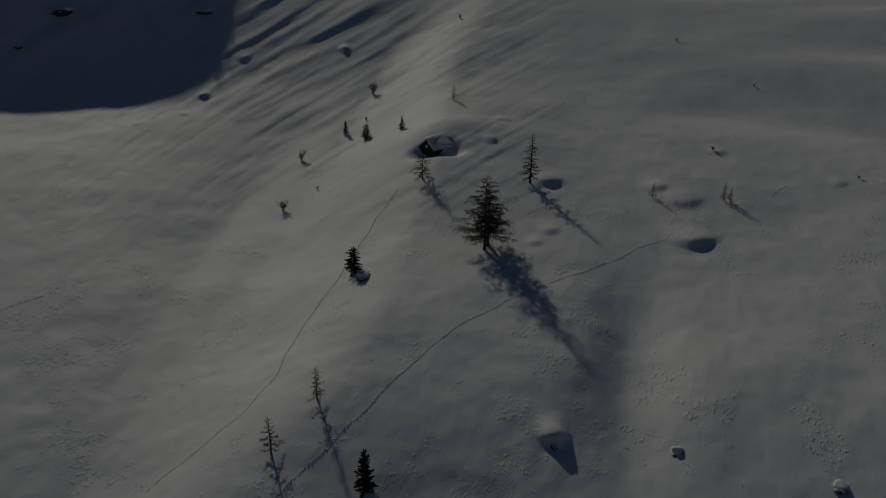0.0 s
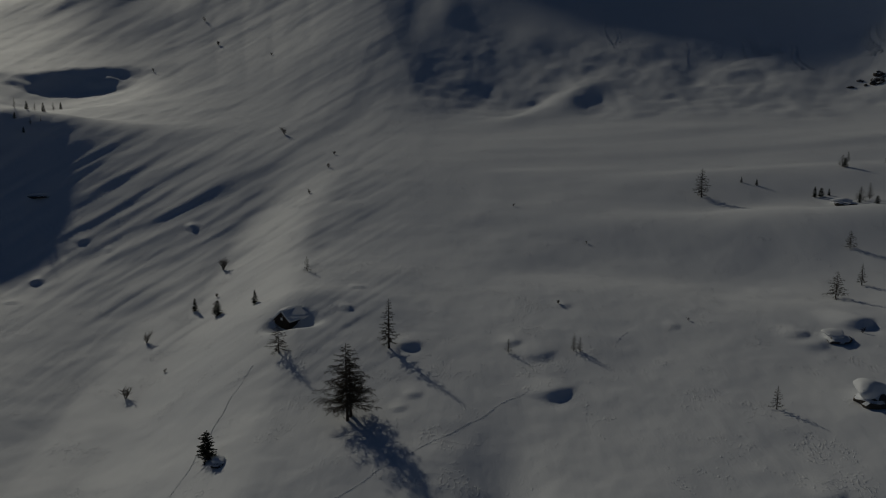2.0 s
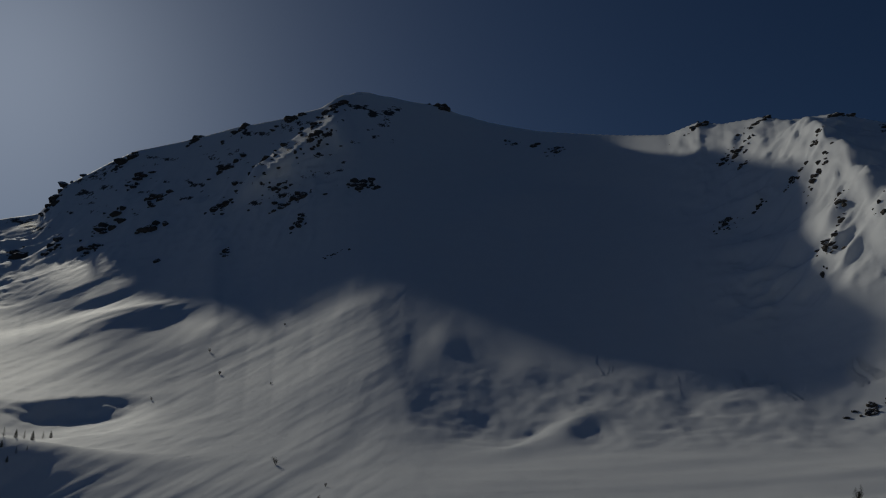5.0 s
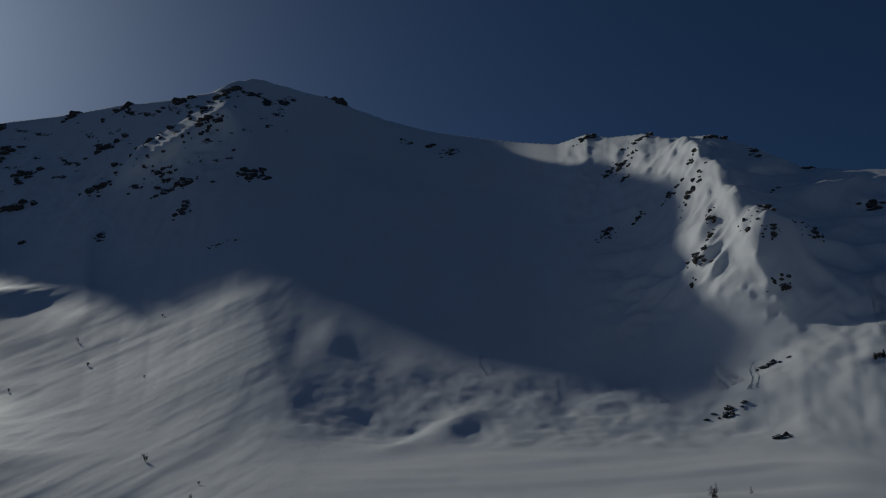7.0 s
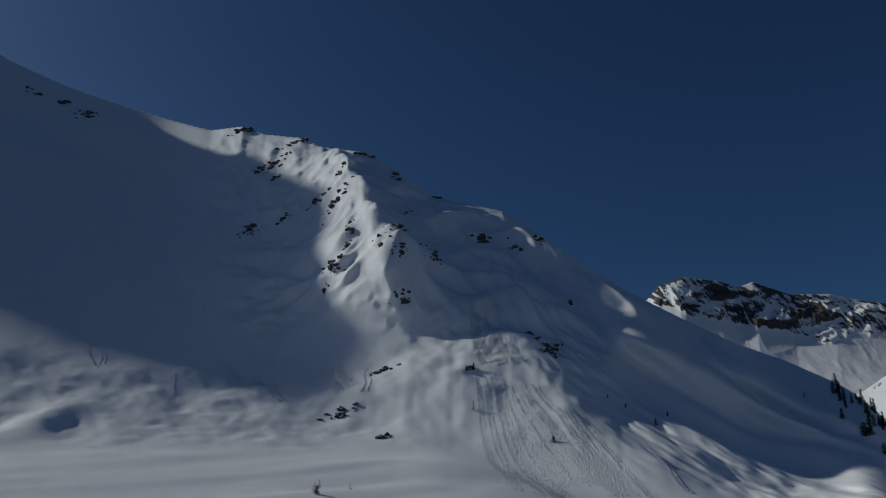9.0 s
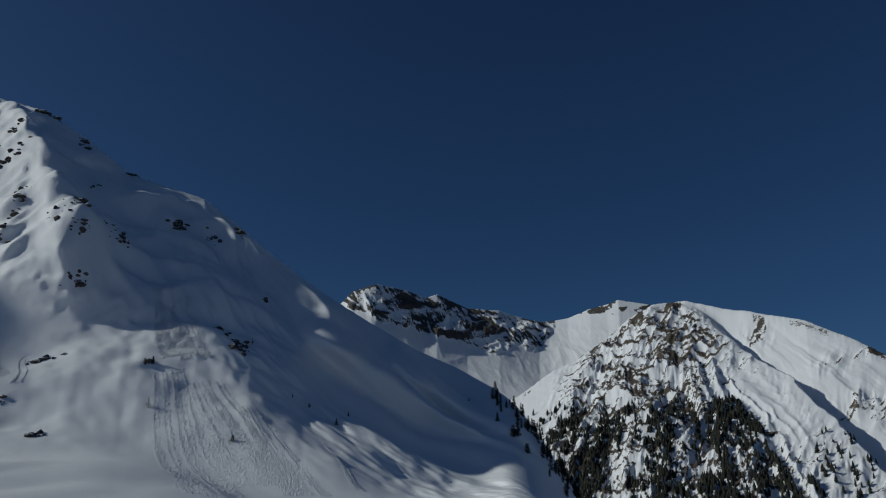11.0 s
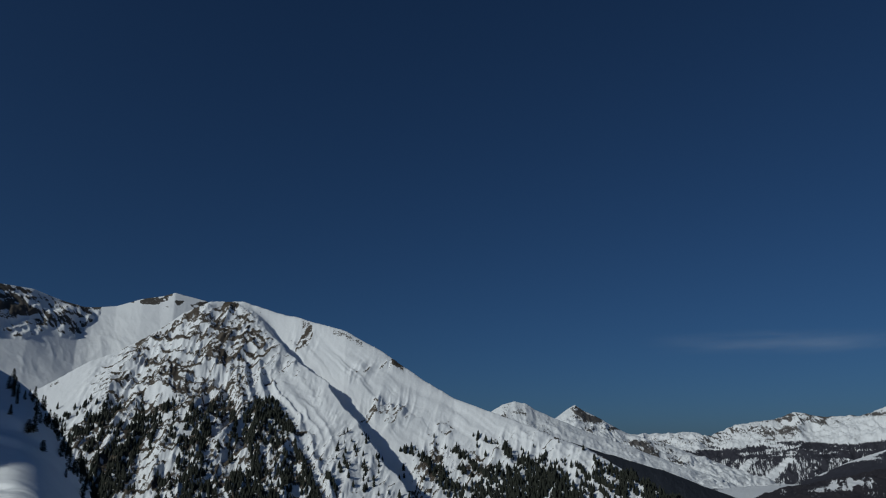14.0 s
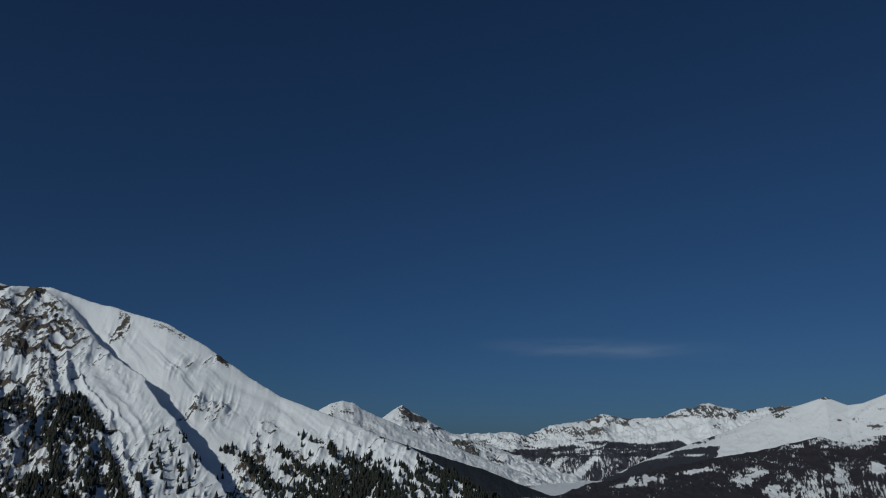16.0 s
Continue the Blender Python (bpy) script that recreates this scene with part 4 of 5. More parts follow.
FAR_NEEDLES = wood_material("shaded_conifer_needles", (0.016, 0.02, 0.016), (0.04, 0.042, 0.032))
TIMBER = wood_material("weathered_timber", (0.03, 0.024, 0.02), (0.09, 0.07, 0.055))


def mesh_of(name, verts, faces, material, smooth=False):
    me = bpy.data.meshes.new(name)
    me.from_pydata(verts, [], faces)
    me.materials.append(material)
    if smooth:
        me.polygons.foreach_set("use_smooth", np.ones(len(me.polygons), bool))
    me.update()
    return me


def part(name, me, parent, label=""):
    ob = new(name, me)
    ob.parent = parent
    return tagged(ob, label)


def stick(verts, faces, a, b, ra, rb, sides=3):
    """A tapered stick between two points."""
    a, b = Vector(a), Vector(b)
    axis = (b - a).normalized()
    u = axis.orthogonal().normalized()
    v = axis.cross(u)
    n = len(verts)
    for p, r in ((a, ra), (b, rb)):
        for k in range(sides):
            t = 2 * math.pi * k / sides
            verts.append(p + (u * math.cos(t) + v * math.sin(t)) * r)
    for k in range(sides):
        q = (k + 1) % sides
        faces.append((n + k, n + q, n + sides + q, n + sides + k))


def bent_trunk(rng, height, base, lean=0.03, sides=7):
    verts, faces, rows = [], [], 9
    bends = [Vector((rng.uniform(-1, 1), rng.uniform(-1, 1), 0)) * lean * height * 0.12 for _ in range(rows)]
    middle, spine = Vector((0, 0, -0.05 * height)), []
    for i in range(rows):
        t = i / (rows - 1)
        middle = Vector((middle.x, middle.y, height * (1.05 * t - 0.05))) + (bends[i] if i > 1 else Vector())
        spine.append(middle.copy())
        r = base * (1 - t) ** 0.8 + 0.0025 * height + (0.5 * base if i == 0 else 0)
        for k in range(sides):
            a = 2 * math.pi * k / sides
            verts.append(middle + Vector((math.cos(a), math.sin(a), 0)) * r * rng.uniform(0.9, 1.1))
        if i:
            n = (i - 1) * sides
            for k in range(sides):
                q = (k + 1) % sides
                faces.append((n + k, n + q, n + sides + q, n + sides + k))
    return verts, faces, spine


def along(spine, z):
    for a, b in zip(spine, spine[1:]):
        if b.z >= z:
            return a.lerp(b, (z - a.z) / max(b.z - a.z, 1e-6))
    return spine[-1].copy()


def larch(name, seed, height, spread, branches, twigs, label, thick=0.02, stems=1, category="tree", low=0.12):
    """A leafless larch: trunk, tiers of drooping branches with fine twigs."""
    rng = random.Random(seed)
    root = new(name)
    for s in range(stems):
        h = height * (1.0 if s == 0 else 0.78)
        off = Vector((0, 0, 0)) if s == 0 else Vector((1.0, -0.2, 0)) * height * 0.1
        tv, tf, spine = bent_trunk(rng, h, height * 0.018)
        part("trunk", mesh_of("trunk", [v + off for v in tv], tf, BARK, True), root)
        bv, bf, cv, cf = [], [], [], []
        for i in range(branches):
            t = low + (0.98 - low) * (i / branches) ** 0.9
            start = along(spine, t * h) + off
            turn = i * 2.4 + rng.uniform(-0.5, 0.5)
            reach = spread * h * (1 - t) ** 0.75 * rng.uniform(0.45, 1.1) + 0.03 * h
            way = Vector((math.cos(turn), math.sin(turn), 0))
            mid = start + way * reach * 0.55 + Vector((0, 0, -reach * rng.uniform(0.05, 0.22)))
            end = mid + way * reach * 0.45 + Vector((0, 0, reach * rng.uniform(-0.05, 0.14)))
            r = thick * (0.45 + 1.1 * (1 - t))
            stick(bv, bf, start, mid, r * 1.4, r)
            stick(bv, bf, mid, end, r, r * 0.35)
            for k in range(max(4, int(1.5 * twigs * (0.35 + 0.65 * (1 - t))))):
                f = rng.uniform(0.15, 1.0)
                p = start.lerp(mid, f / 0.55) if f < 0.55 else mid.lerp(end, (f - 0.55) / 0.45)
                side = Vector((-way.y, way.x, 0)) * rng.choice((-1, 1))
                q = p + (side * rng.uniform(0.3, 1) + way * rng.uniform(0.1, 0.9) + Vector((0, 0, rng.uniform(-0.7, 0.25)))) * reach * rng.uniform(0.12, 0.34)
                stick(cv, cf, p, q, thick * 0.5, thick * 0.2)
                for _ in range(4):
                    w = p.lerp(q, rng.uniform(0.3, 1))
                    stick(cv, cf, w, w + Vector((rng.uniform(-1, 1), rng.uniform(-1, 1), rng.uniform(-1, 0.3))) * reach * 0.13, thick * 0.36, thick * 0.15)
        n = len(bv)
        part("crown", mesh_of("crown", bv + cv, bf + [tuple(k + n for k in f) for f in cf], TWIG), root, "mesh of bare brown twigs")
    return tagged(root, label, category)


def pine(name, seed, height, spread, tiers, label, category="tree", material=None, round_top=0.0):
    """A dense evergreen: trunk and a crown of needle-covered sprays."""
    rng = random.Random(seed)
    root = new(name)
    tv, tf, spine = bent_trunk(rng, height * 0.95, height * 0.025, 0.02, 6)
    part("trunk", mesh_of("trunk", tv, tf, BARK, True), root)
    cv, cf = [], []
    for i in range(tiers):
        t = 0.04 + 0.94 * i / tiers
        taper = (1 - t) ** (0.8 - 0.35 * round_top)
        for k in range(rng.randint(5, 7)):
            turn = k * 1.05 + i * 0.7 + rng.uniform(-0.3, 0.3)
            reach = height * (spread * taper * rng.uniform(0.6, 1.15) + 0.03)
            way = Vector((math.cos(turn), math.sin(turn), 0))
            start = along(spine, t * height)
            end = start + way * reach + Vector((0, 0, height * rng.uniform(-0.05, 0.08)))
            stick(cv, cf, start, end, height * 0.012, height * 0.004)
            for s in range(7):
                f = 0.2 + 0.8 * s / 6
                p = start.lerp(end, f)
                for side in (-1, 1):
                    q = p + (Vector((-way.y, way.x, 0)) * side * rng.uniform(0.4, 1) + way * 0.8
                             + Vector((0, 0, rng.uniform(-0.35, 0.55)))) * reach * 0.26 * (1.25 - 0.6 * f)
                    stick(cv, cf, p, q, height * 0.018, height * 0.004)
    part("crown", mesh_of("crown", cv, cf, material or NEEDLES), root)
    return tagged(root, label, category)


def shrub(name, seed, height, label, category="shrub"):
    """Bare stems leaning out of the snow."""
    rng = random.Random(seed)
    root = new(name)
    sv, sf, cv, cf = [], [], [], []
    for i in range(5):
        way = Vector((rng.uniform(-0.6, 0.6), rng.uniform(-0.6, 0.6), 1)).normalized()
        end = way * height * rng.uniform(0.6, 1)
        stick(sv, sf, Vector((0, 0, -0.1 * height)), end, height * 0.03, height * 0.012)
        for k in range(11):
            p = end * rng.uniform(0.25, 1)
            q = p + Vector((rng.uniform(-1, 1), rng.uniform(-1, 1), rng.uniform(-0.1, 0.8))) * height * 0.3
            stick(cv, cf, p, q, height * 0.022, height * 0.01)
    n = len(sv)
    part("stem", mesh_of("stem", sv + cv, sf + [tuple(k + n for k in f) for f in cf], BARK), root)
    return tagged(root, label, category)


def lump(seed, squash=(1, 1, 1), rough=0.3, detail=3, cell=1.3):
    """Points and faces of an uneven stone of unit size."""
    bm = bmesh.new()
    bmesh.ops.create_icosphere(bm, subdivisions=detail, radius=1)
    rng = random.Random(seed)
    shift = Vector((rng.uniform(0, 50), rng.uniform(0, 50), rng.uniform(0, 50)))
    cuts = [(Vector((rng.uniform(-1, 1), rng.uniform(-1, 1), rng.uniform(-0.4, 1))).normalized(), rng.uniform(0.55, 0.85)) for _ in range(7)]
    for v in bm.verts:
        p = v.co.copy()
        p *= 1 + rough * noise.fractal(p * cell + shift, 0.6, 2.1, 4)
        for way, reach in cuts:
            over = p.dot(way) - reach
            if over > 0:
                p -= way * over * 0.85
        v.co = Vector((p.x * squash[0], p.y * squash[1], p.z * squash[2]))
    verts, faces = [v.co.copy() for v in bm.verts], [tuple(v.index for v in f.verts) for f in bm.faces]
    bm.free()
    return verts, faces


def on_ground(x, y, sink=0.0, turn=0.0, size=1.0):
    p, k = settle(x, y)
    return Matrix.Translation(p - Vector((0, 0, sink))) @ Matrix.Rotation(turn, 4, "Z") @ Matrix.Scale(size * k, 4)


def repeats(models, places, group, sink=0.0, seed=3, wide=0.0):
    """Copies of models (each of height 1) at (x, y, height); the models themselves stand at the first places."""
    rng = random.Random(seed)
    for i, (x, y, h) in enumerate(places):
        model = models[i % len(models)]
        m = on_ground(x, y, sink * h, rng.uniform(0, 6.28), h)
        if wide:
            m = m @ Matrix.Diagonal((1 + rng.uniform(-wide, wide), 1 + rng.uniform(-wide, wide), 1, 1))
        if i < len(models):
            model.matrix_basis = m
            tagged(model, group=group)
        else:
            made = copy_thing(model, Matrix())
            made.matrix_basis = m
            tagged(made, group=group)
    for model in models[len(places):]:
        for o in (*model.children_recursive, model):
            bpy.data.objects.remove(o)

# ---------------------------------------------------------------- trees
repeats([larch("larch", 11, 1.0, 0.52, 90, 24, "tall bare larch with twin stems and dense brown twigs", 0.0028, 2, low=0.2)], GREAT_LARCH, "trees on the knoll")
repeats([larch("larch", 12, 1.0, 0.5, 50, 18, "slender bare larch rising from open snow", 0.0046),
         larch("larch", 13, 1.0, 0.25, 60, 14, "narrow leafless larch with short branches in snow", 0.0046),
         larch("larch", 15, 1.0, 0.44, 48, 17, "bare larch with wide drooping lower branches", 0.0046)], TALL_LARCHES, "larches on the snow")
repeats([larch("larch_sapling", 21, 1.0, 0.27, 44, 14, "thin young larch poking through the snow", 0.0048),
         larch("larch_sapling", 22, 1.0, 0.31, 38, 14, "crooked bare larch sapling standing in snow", 0.0048)], YOUNG_LARCHES, "larch saplings", wide=0.2)
repeats([pine("pine", 32, 1.0, 0.32, 13, "bushy dark green pine half buried in snow", round_top=0.8),
         pine("pine", 31, 1.0, 0.22, 15, "small dark green pine in the snow"),
         pine("pine", 33, 1.0, 0.2, 16, "narrow dark green pine on a white slope")], PINES, "pines on the snow", wide=0.15)
repeats([shrub("shrub", 41, 1.0, "bare twiggy shrub sticking out of the snow"),
         shrub("shrub", 42, 1.0, "sparse leafless shrub on the snow slope")], SHRUBS, "shrubs on the slope")
repeats([larch("larch", 16, 1.0, 0.25, 30, 7, "bare larch on the shaded moraine ridge", 0.0085),
         pine("pine", 34, 1.0, 0.24, 14, "dark pine on the shaded moraine ridge")], MORAINE_TREES, "trees on the moraine")


def shoulder_places(seed, count):
    """Along the crest where the shoulder drops to the valley, thicker towards the edge."""
    rng, places = random.Random(seed), []
    while len(places) < count:
        azimuth = -75.5 + 10 * rng.random() ** 1.5
        far = float(eased(CREST_FAR, np.array(azimuth), 2.5))
        p = bearing(azimuth, far * (1.0 - abs(rng.gauss(0, 0.08))))
        places.append((round(p.x, 1), round(p.y, 1), rng.uniform(7.0, 17.0)))
    return places


repeats([pine("pine", 35, 1.0, 0.17, 15, "tall dark stone pine on a snowy shoulder"),
         pine("pine", 36, 1.0, 0.21, 13, "broad dark stone pine on a snowy shoulder", round_top=0.7)], shoulder_places(5, 150), "pines along the shoulder", 0.03, wide=0.2)


def scattered(name, template, faces, spots_, material, label, category):
    """One mesh of many small copies; spots_: rows of x, y, z (0: on the ground), width, height, turn."""
    t, s = np.array(template, float), np.array(spots_, float)
    if not s[:, 2].any():
        s[:, 0], s[:, 1], s[:, 2] = surface(s[:, 0], s[:, 1])
    c, n = np.cos(s[:, 5])[:, None], np.sin(s[:, 5])[:, None]
    x, y = t[None, :, 0] * s[:, 3:4], t[None, :, 1] * s[:, 3:4]
    rng = np.random.RandomState(2)
    wob = 1 + 0.25 * (rng.rand(len(s), len(t)) - 0.5)
    co = np.stack([(x * c - y * n) * wob + s[:, 0:1], (x * n + y * c) * wob + s[:, 1:2], t[None, :, 2] * s[:, 4:5] + s[:, 2:3]], -1)
    f = np.array(faces)
    index = (f[None] + (np.arange(len(s)) * len(t))[:, None, None]).reshape(-1, f.shape[1])
    me = bpy.data.meshes.new(name)
    me.vertices.add(co.shape[0] * co.shape[1])
    me.vertices.foreach_set("co", co.astype(np.float32).ravel())
    me.loops.add(index.size)
    me.loops.foreach_set("vertex_index", index.astype(np.int32).ravel())
    me.polygons.add(len(index))
    me.polygons.foreach_set("loop_start", np.arange(0, index.size, f.shape[1], dtype=np.int32))
    me.update(calc_edges=True)
    me.materials.append(material)
    return tagged(new(name, me), label, category, kind="stuff")


def conifer_template():
    """Four ragged tiers with a blunt top."""
    verts, faces = [], []
    for low, high, wide in ((0.02, 0.46, 0.92), (0.2, 0.66, 1.0), (0.42, 0.86, 0.8), (0.64, 1.0, 0.5)):
        n = len(verts)
        for k in range(7):
            a = k * 2 * math.pi / 7 + low * 5
            reach = wide * (0.7, 1.1, 0.85, 1.15, 0.75, 1.05, 0.9)[k]
            verts.append((math.cos(a) * reach, math.sin(a) * reach, low - 0.04 * (k % 2)))
        verts.append((0.08 * math.sin(low * 40), 0.08 * math.cos(low * 40), high))
        faces += [(n + k, n + (k + 1) % 7, n + 7) for k in range(7)]
    return verts, faces


def wood_spots(seed, count):
    """Trees stand on the ribs of the far mountain, in strips that thicken downhill."""
    rng = np.random.RandomState(seed)
    az = rng.uniform(-117, -64, count * 26)
    far = ramp(((-60, 1900), (-80, 2050), (-112, 1500)), az)
    r = 1000 + rng.rand(len(az)) ** 0.8 * (far - 1000) * 0.97
    x, y = -np.sin(np.radians(az)) * r, np.cos(np.radians(az)) * r
    _, _, _, _, el, fan, beside = mountain_side(x, y)
    z = wooded_mountain(x, y)
    line = ramp(((-64, 2.6), (-68, 3.4), (-72, 4.0), (-78, 4.4), (-83, 4.6), (-85, 3.4), (-87.5, 0.6), (-89.3, 3.2), (-92, 2.8), (-95, 2.0), (-98, 2.0), (-102, 1.2), (-106, 0.2), (-118, -2)), az)
    strip = 1.35 * ridged(fan * 15 + 0.3 * fractal(az / 2, el / 2, 3), el / 6, 2, 0.6) + 0.7 * fractal(az / 0.6, el / 1.6, 3, 0.6) - 0.15
    chance = np.clip((line - 0.9 - el) / 2.0 + 0.32 * strip, 0, 1) * np.clip(-0.1 + 0.8 * strip, 0.012, 0.85) * np.clip(1.25 - 0.07 * (line - el), 0.5, 1)
    chance = chance * np.where((beside > 0) & (beside < 130), 0.12 + 0.5 * np.exp(-beside / 14), 1) * np.where((beside < 0) & (beside > -45), 0.12, 1)
    chance = np.maximum(chance, 0.3 * step(-96.5, -98.5, az) * step(-105, -103, az) * step(-0.5, -1.7, el + 0.35 * fractal(az / 0.9, el / 0.8, 3) + 0.2 * (az + 100) * (az < -100)))
    keep = (rng.rand(len(az)) < chance) & (el > -5)
    x, y, z = x[keep][:count], y[keep][:count], z[keep][:count]
    h = 7.5 + 10 * rng.rand(len(x)) ** 1.2
    return np.stack([x, y, z - 0.6, h * rng.uniform(0.18, 0.30, len(x)), h, rng.uniform(0, 6.28, len(x))], 1)


CONIFER = conifer_template()
scattered("mountain_woods", *CONIFER, wood_spots(8, 6300), FAR_NEEDLES, "dark conifer woods in strips on a snowy mountain side", "woods")

# ---------------------------------------------------------------- snow mounds and boulders
LEE = math.atan2(-0.825, 0.565)      # the side away from the sun

STONES = [mesh_of("stone", *lump(50 + k, (1, 0.8 + 0.1 * k % 0.3, 0.75), 0.35), ROCK) for k in range(6)]
for x, y, w, h in CONES:
    p = settle(x + 0.24 * w * math.cos(LEE), y + 0.24 * w * math.sin(LEE))[0]
    ob = new("rock", STONES[2])
    ob.matrix_basis = Matrix.Translation(p + Vector((0, 0, 0.12 * h))) @ Matrix.Diagonal((0.42, 0.5, 0.3, 1))
    tagged(ob, "small black rock bared in the lee of a drift", "rock")
rng = random.Random(6)
for i, (x, y, w, h) in enumerate(BOULDERS):
    root = new("boulder")
    root.matrix_basis = Matrix.Translation(settle(x, y)[0] - Vector((0, 0, (0.12 if w > 1.5 else 0.3) * h))) @ Matrix.Rotation(LEE + rng.uniform(-0.4, 0.2), 4, "Z")
    stone = part("stone", STONES[i % 6], root, "dark bare rock under the snow")
    stone.matrix_basis = Matrix.Translation((0.1 * w, 0, 0.15 * h)) @ Matrix.Diagonal((w * 0.62, w * 0.85, h * 0.5, 1))
    verts, faces = lump(80 + i, (1, 1, 1), 0.1, 3, 0.8)
    cap = part("snow_cap", mesh_of("snow_cap", verts, faces, SNOW, True), root, "thick rounded cap of snow")
    cap.matrix_basis = Matrix.Translation((-0.16 * w, 0, 0.5 * h)) @ Matrix.Diagonal((w * 0.6, w * 0.74, h * 0.32, 1))
    tagged(root, "boulder under a thick overhanging cap of snow", "boulder", "snow-capped boulders")

# ---------------------------------------------------------------- rocks of the mountain face
def face_rocks():
    """(distance, pose, shape) of each rock: ragged bands across the slope, the larger ones in their middle."""
    rng, rows = random.Random(9), []
    for i, (cx, cy, across, deep, count) in enumerate((*WEST_ROCKS, *CREST_ROCKS, *SPUR_ROCKS)):
        big = 1.45 if i < len(WEST_ROCKS) else 1.0
        away = math.hypot(cx, cy)
        ux, uy = cx / away, cy / away
        tilt = rng.uniform(-0.2, 0.2)
        for k in range(int(count * 3.0)):
            a, d = rng.gauss(0, 0.55) * across, rng.gauss(0, 0.5) * deep
            d += a * tilt
            size = big * away / 1292 * rng.choice((1.3, 1.8, 2.4, 3.2, 4.4, 6.0)) * (1.25 - 0.4 * min(1.5, abs(a) / across))
            turn = Matrix.Rotation(math.atan2(uy, ux) + rng.uniform(-0.7, 0.7), 4, "Z") @ Matrix.Rotation(-0.45, 4, "Y")
            shape = Matrix.Diagonal((0.8, rng.uniform(0.7, 1.6), rng.uniform(0.6, 1.15), 1))
            rows.append((cx + uy * a + ux * d, cy - ux * a + uy * d, away, size, turn @ shape, rng.randrange(6)))
    flat = np.array([one[:2] for one in rows])
    px, py, pz = surface(flat[:, 0], flat[:, 1])
    found = []
    for (x, y, away, size, turn, k), *p in zip(rows, px, py, pz):
        size *= math.hypot(p[0], p[1]) / math.hypot(x, y)
        found.append((away, Matrix.Translation(Vector(p) + Vector((0, 0, 0.12 * size))) @ turn @ Matrix.Scale(size, 4), k))
    return sorted(found, key=lambda one: one[0])


found = face_rocks()
for away, m, k in found[:300]:
    ob = new("rock", STONES[k])
    ob.matrix_basis = m
    tagged(ob, "dark weathered rock jutting from the snow slope", "rock", "rocks of the mountain face")
small = [lump(50 + k, (1, 0.9, 0.75), 0.35, 2) for k in range(6)]
verts, faces = [], []
for away, m, k in found[300:]:
    n = len(verts)
    verts += [m @ v for v in small[k][0]]
    faces += [tuple(n + q for q in f) for f in small[k][1]]
tagged(new("summit_rocks", mesh_of("summit_rocks", verts, faces, ROCK)), "dark rock bands scattered below the summit ridge", "rocks", kind="stuff")

# ---------------------------------------------------------------- the snowed-in hut
def box(verts, faces, low, high):
    n = len(verts)
    for z in (low[2], high[2]):
        verts += [Vector((low[0], low[1], z)), Vector((high[0], low[1], z)), Vector((high[0], high[1], z)), Vector((low[0], high[1], z))]
    faces += [(n, n + 3, n + 2, n + 1), (n + 4, n + 5, n + 6, n + 7)] + [(n + k, n + (k + 1) % 4, n + 4 + (k + 1) % 4, n + 4 + k) for k in range(4)]


def hut(x, y):
    root = new("hut")
    root.matrix_basis = Matrix.Translation(settle(x, y)[0] - Vector((0, 0, 1.5))) @ Matrix.Rotation(radians(58), 4, "Z") @ Matrix.Scale(0.72, 4)
    half, deep, eave, ridge = 3.2, 2.6, 1.3, 3.5
    verts, faces = [], []
    for sx in (-half, half):
        verts += [Vector((sx, -deep, -1)), Vector((sx, deep, -1)), Vector((sx, deep, eave)), Vector((sx, 0, ridge)), Vector((sx, -deep, eave))]
    faces = [(0, 4, 3, 2, 1), (5, 6, 7, 8, 9), (0, 5, 9, 4), (1, 2, 7, 6)]
    part("wall", mesh_of("wall", verts, faces, TIMBER), root, "dark weathered timber wall")
    pitch = math.atan2(ridge - eave, deep)
    for side in (-1, 1):
        for name, thick, lift, over, material, label in (("roof", 0.14, 0.0, 0.35, TIMBER, "plank roof"), ("roof_snow", 0.55, 0.15, 0.3, SNOW, "thick layer of roof snow")):
            length = deep / math.cos(pitch) + 0.45
            bm = bmesh.new()
            bmesh.ops.create_cube(bm, size=1)
            bmesh.ops.scale(bm, vec=(2 * (half + over), length, thick), verts=bm.verts)
            if name == "roof_snow":
                bmesh.ops.bevel(bm, geom=bm.edges[:], offset=0.2, segments=3, affect="EDGES", profile=0.6)
            me = bpy.data.meshes.new(name)
            bm.to_mesh(me)
            bm.free()
            me.materials.append(material)
            me.polygons.foreach_set("use_smooth", np.full(len(me.polygons), name == "roof_snow"))
            ob = part(name, me, root, label)
            ob.matrix_basis = (Matrix.Translation((0, 0, ridge + lift)) @ Matrix.Rotation(-side * pitch, 4, "X")
                               @ Matrix.Translation((0, side * (length / 2 - 0.02), thick / 2)))
    verts, faces = lump(21, (1, 1, 1), 0.05, 4, 0.8)
    drift = part("ridge_snow", mesh_of("ridge_snow", verts, faces, SNOW, True), root, "rounded dome of snow over the whole roof")
    drift.matrix_basis = Matrix.Translation((1.9, -0.2, ridge - 0.9)) @ Matrix.Diagonal((half + 1.9, deep + 1.9, 1.75, 1))
    for k in range(9):
        verts, faces = [], []
        y0 = -deep + 0.1 + k * 0.56
        top = eave + (ridge - eave) * (1 - abs(y0 + 0.24) / deep) - 0.15
        box(verts, faces, (-half - 0.05, y0, -0.8), (-half - 0.005, y0 + 0.48, top))
        part("board", mesh_of("board", verts, faces, TIMBER), root)
    # the gable's small light window, its brightness put in with the snow's colour
    verts, faces = [], []
    box(verts, faces, (-half - 0.09, -0.35, 1.5), (-half - 0.055, 0.35, 2.2))
    part("shutter", mesh_of("shutter", verts, faces, SNOW), root, "small light gable window in snow white")
    return tagged(root, "half-buried timber hut under thick roof snow", "hut")


hut(*HUT[0])

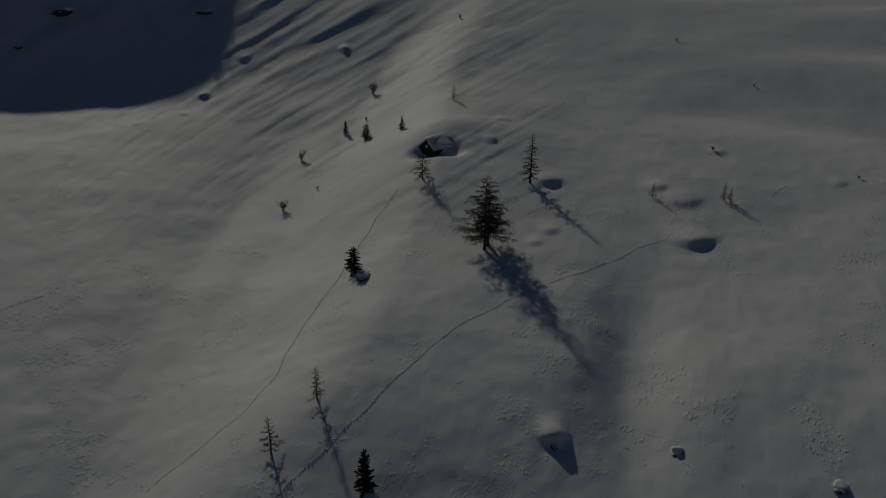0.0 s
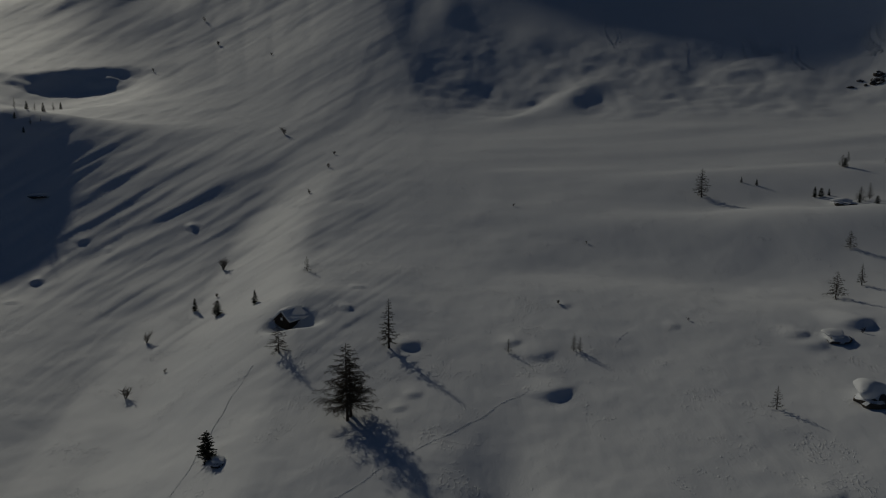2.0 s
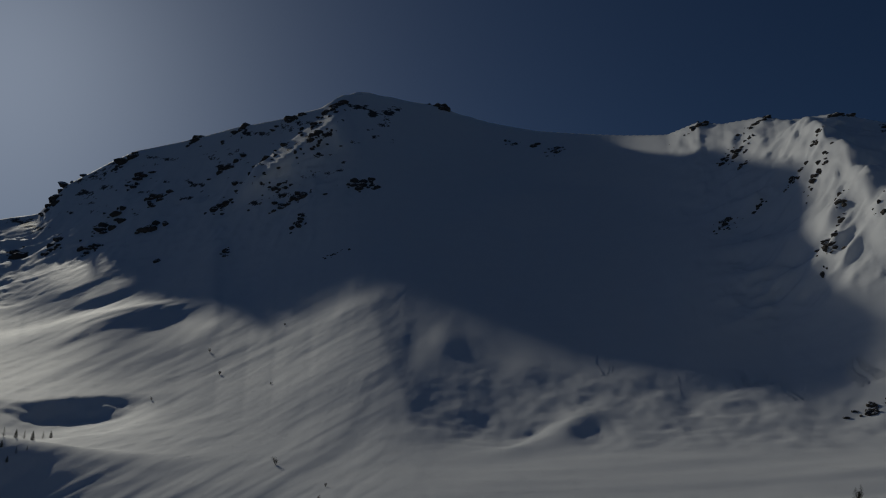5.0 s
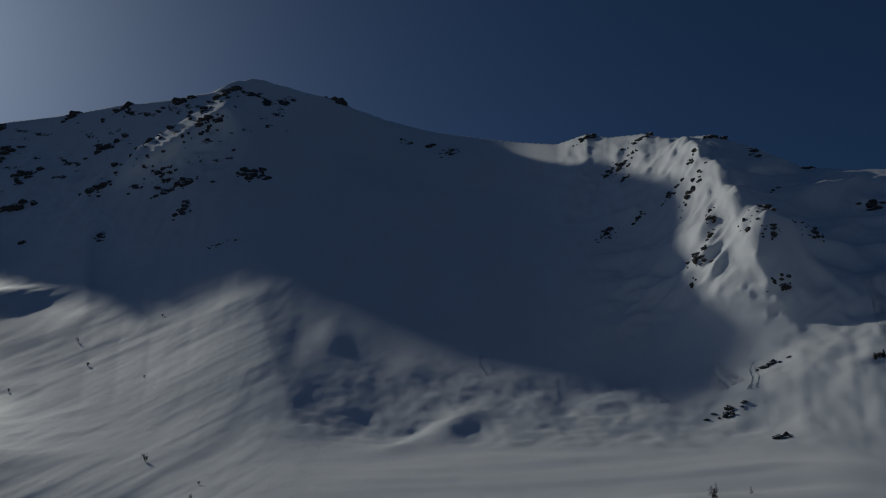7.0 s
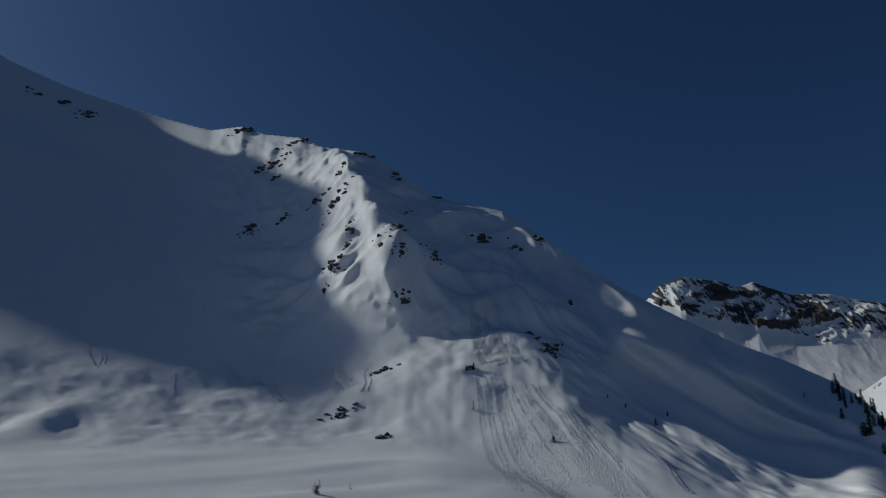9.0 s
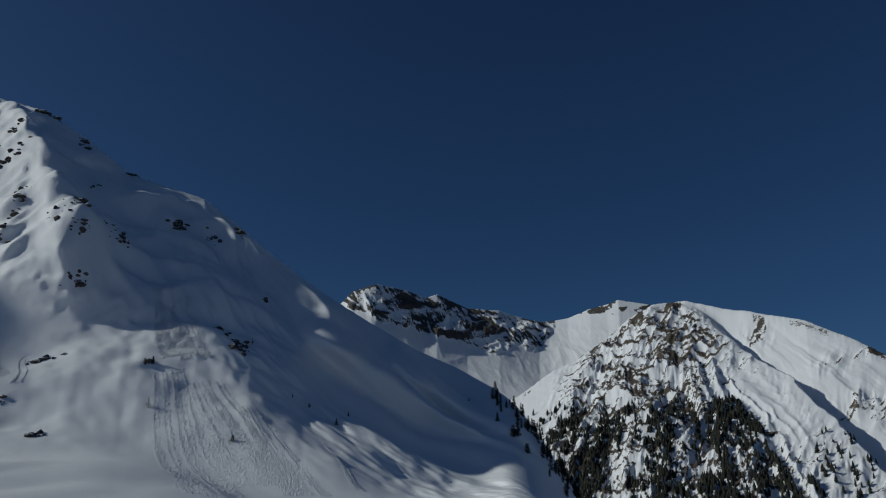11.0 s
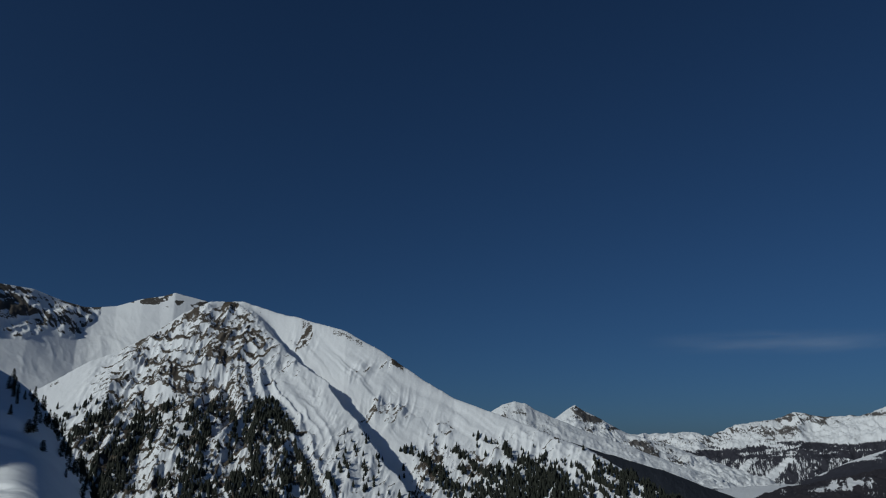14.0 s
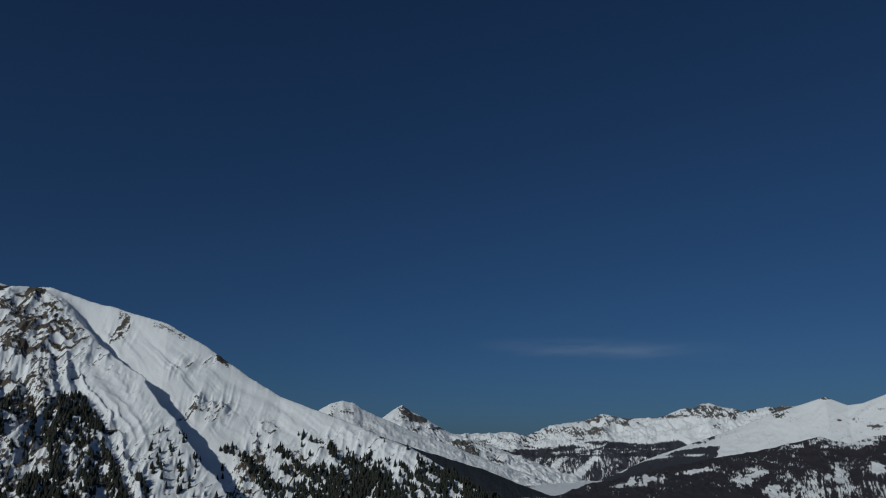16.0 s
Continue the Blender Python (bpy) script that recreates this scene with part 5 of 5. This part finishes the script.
# ---------------------------------------------------------------- tracks and avalanche snow
CLOD = ([(-1, -1, -0.6), (1, -0.8, -0.6), (0.9, 1, -0.6), (-0.8, 0.9, -0.6), (-0.6, -0.7, 0.7), (0.7, -0.5, 1.0), (0.5, 0.7, 0.8), (-0.7, 0.5, 0.6)],
        [(4, 5, 6, 7), (0, 1, 5, 4), (1, 2, 6, 5), (2, 3, 7, 6), (3, 0, 4, 7)])


def trail(name, line, stride, size, label, seed):
    rng, rows, left = random.Random(seed), [], 0.0
    for (ax, ay), (bx, by) in zip(line, line[1:]):
        length = math.hypot(bx - ax, by - ay)
        while left < length:
            t = left / length
            side = (1 if len(rows) % 2 else -1) * 0.06 + rng.uniform(-0.03, 0.03) + 0.12 * math.sin(len(rows) * 0.21)
            x, y = ax + (bx - ax) * t - (by - ay) / length * side, ay + (by - ay) * t + (bx - ax) / length * side
            s = size * rng.uniform(0.7, 1.25)
            rows.append((x, y, 0, s, s * 1.1, rng.uniform(0, 6)))
            left += stride * rng.uniform(0.8, 1.2)
        left -= length
    return scattered(name, *CLOD, rows, SNOW, label, "animal track")


trail("animal_track", WEST_TRACK, 0.24, 0.08, "line of paw prints with thrown-up snow", 1)
trail("animal_track", EAST_TRACK, 0.26, 0.08, "winding line of paw prints across the snow", 2)
trail("animal_track", LOWER_TRACK, 0.4, 0.09, "faint line of paw prints on the lower slope", 3)
trail("animal_track", FAR_TRACK, 0.4, 0.1, "short trail of prints on open snow", 4)


def slide(rows, start_x, start_y, end_x, end_y, half, seed):
    """Broken snow along a slide path, gathered in lanes."""
    rng = random.Random(seed)
    length = math.hypot(end_x - start_x, end_y - start_y)
    ux, uy = (end_x - start_x) / length, (end_y - start_y) / length
    lanes = [rng.uniform(-1, 1) for _ in range(max(2, int(half / 0.8)))]
    for _ in range(int(min(9000, 40 + length * half * 6.5))):
        s = rng.random()
        w = (rng.choice(lanes) + rng.gauss(0, 0.035 + 0.06 * s * s)) * half * (0.7 + 0.5 * s) + 1.2 * math.sin(s * 7 + seed)
        x, y = start_x + ux * length * s - uy * w, start_y + uy * length * s + ux * w
        size = rng.choice((0.1, 0.13, 0.16, 0.2, 0.27, 0.4)) * (0.75 + 0.5 * s) * min(1.0, 0.7 + half / 12)
        rows.append((x, y, 0, size, size * rng.uniform(0.25, 0.6), rng.uniform(0, 6)))


rows = []
for k, (ax, ay, bx, by, half) in enumerate(FLOWS[:6]):
    slide(rows, ax, ay, bx, by, half, k)
scattered("avalanche_debris", *CLOD, rows, SNOW, "broken avalanche snow in streaks down the slope", "avalanche debris")
rows = []
for k, (ax, ay, bx, by, half) in enumerate(FLOWS[6:]):
    slide(rows, ax, ay, bx, by, half, k + 20)
scattered("slide_debris", *CLOD, rows, SNOW, "small snow slides stopped below the shaded face", "avalanche debris")
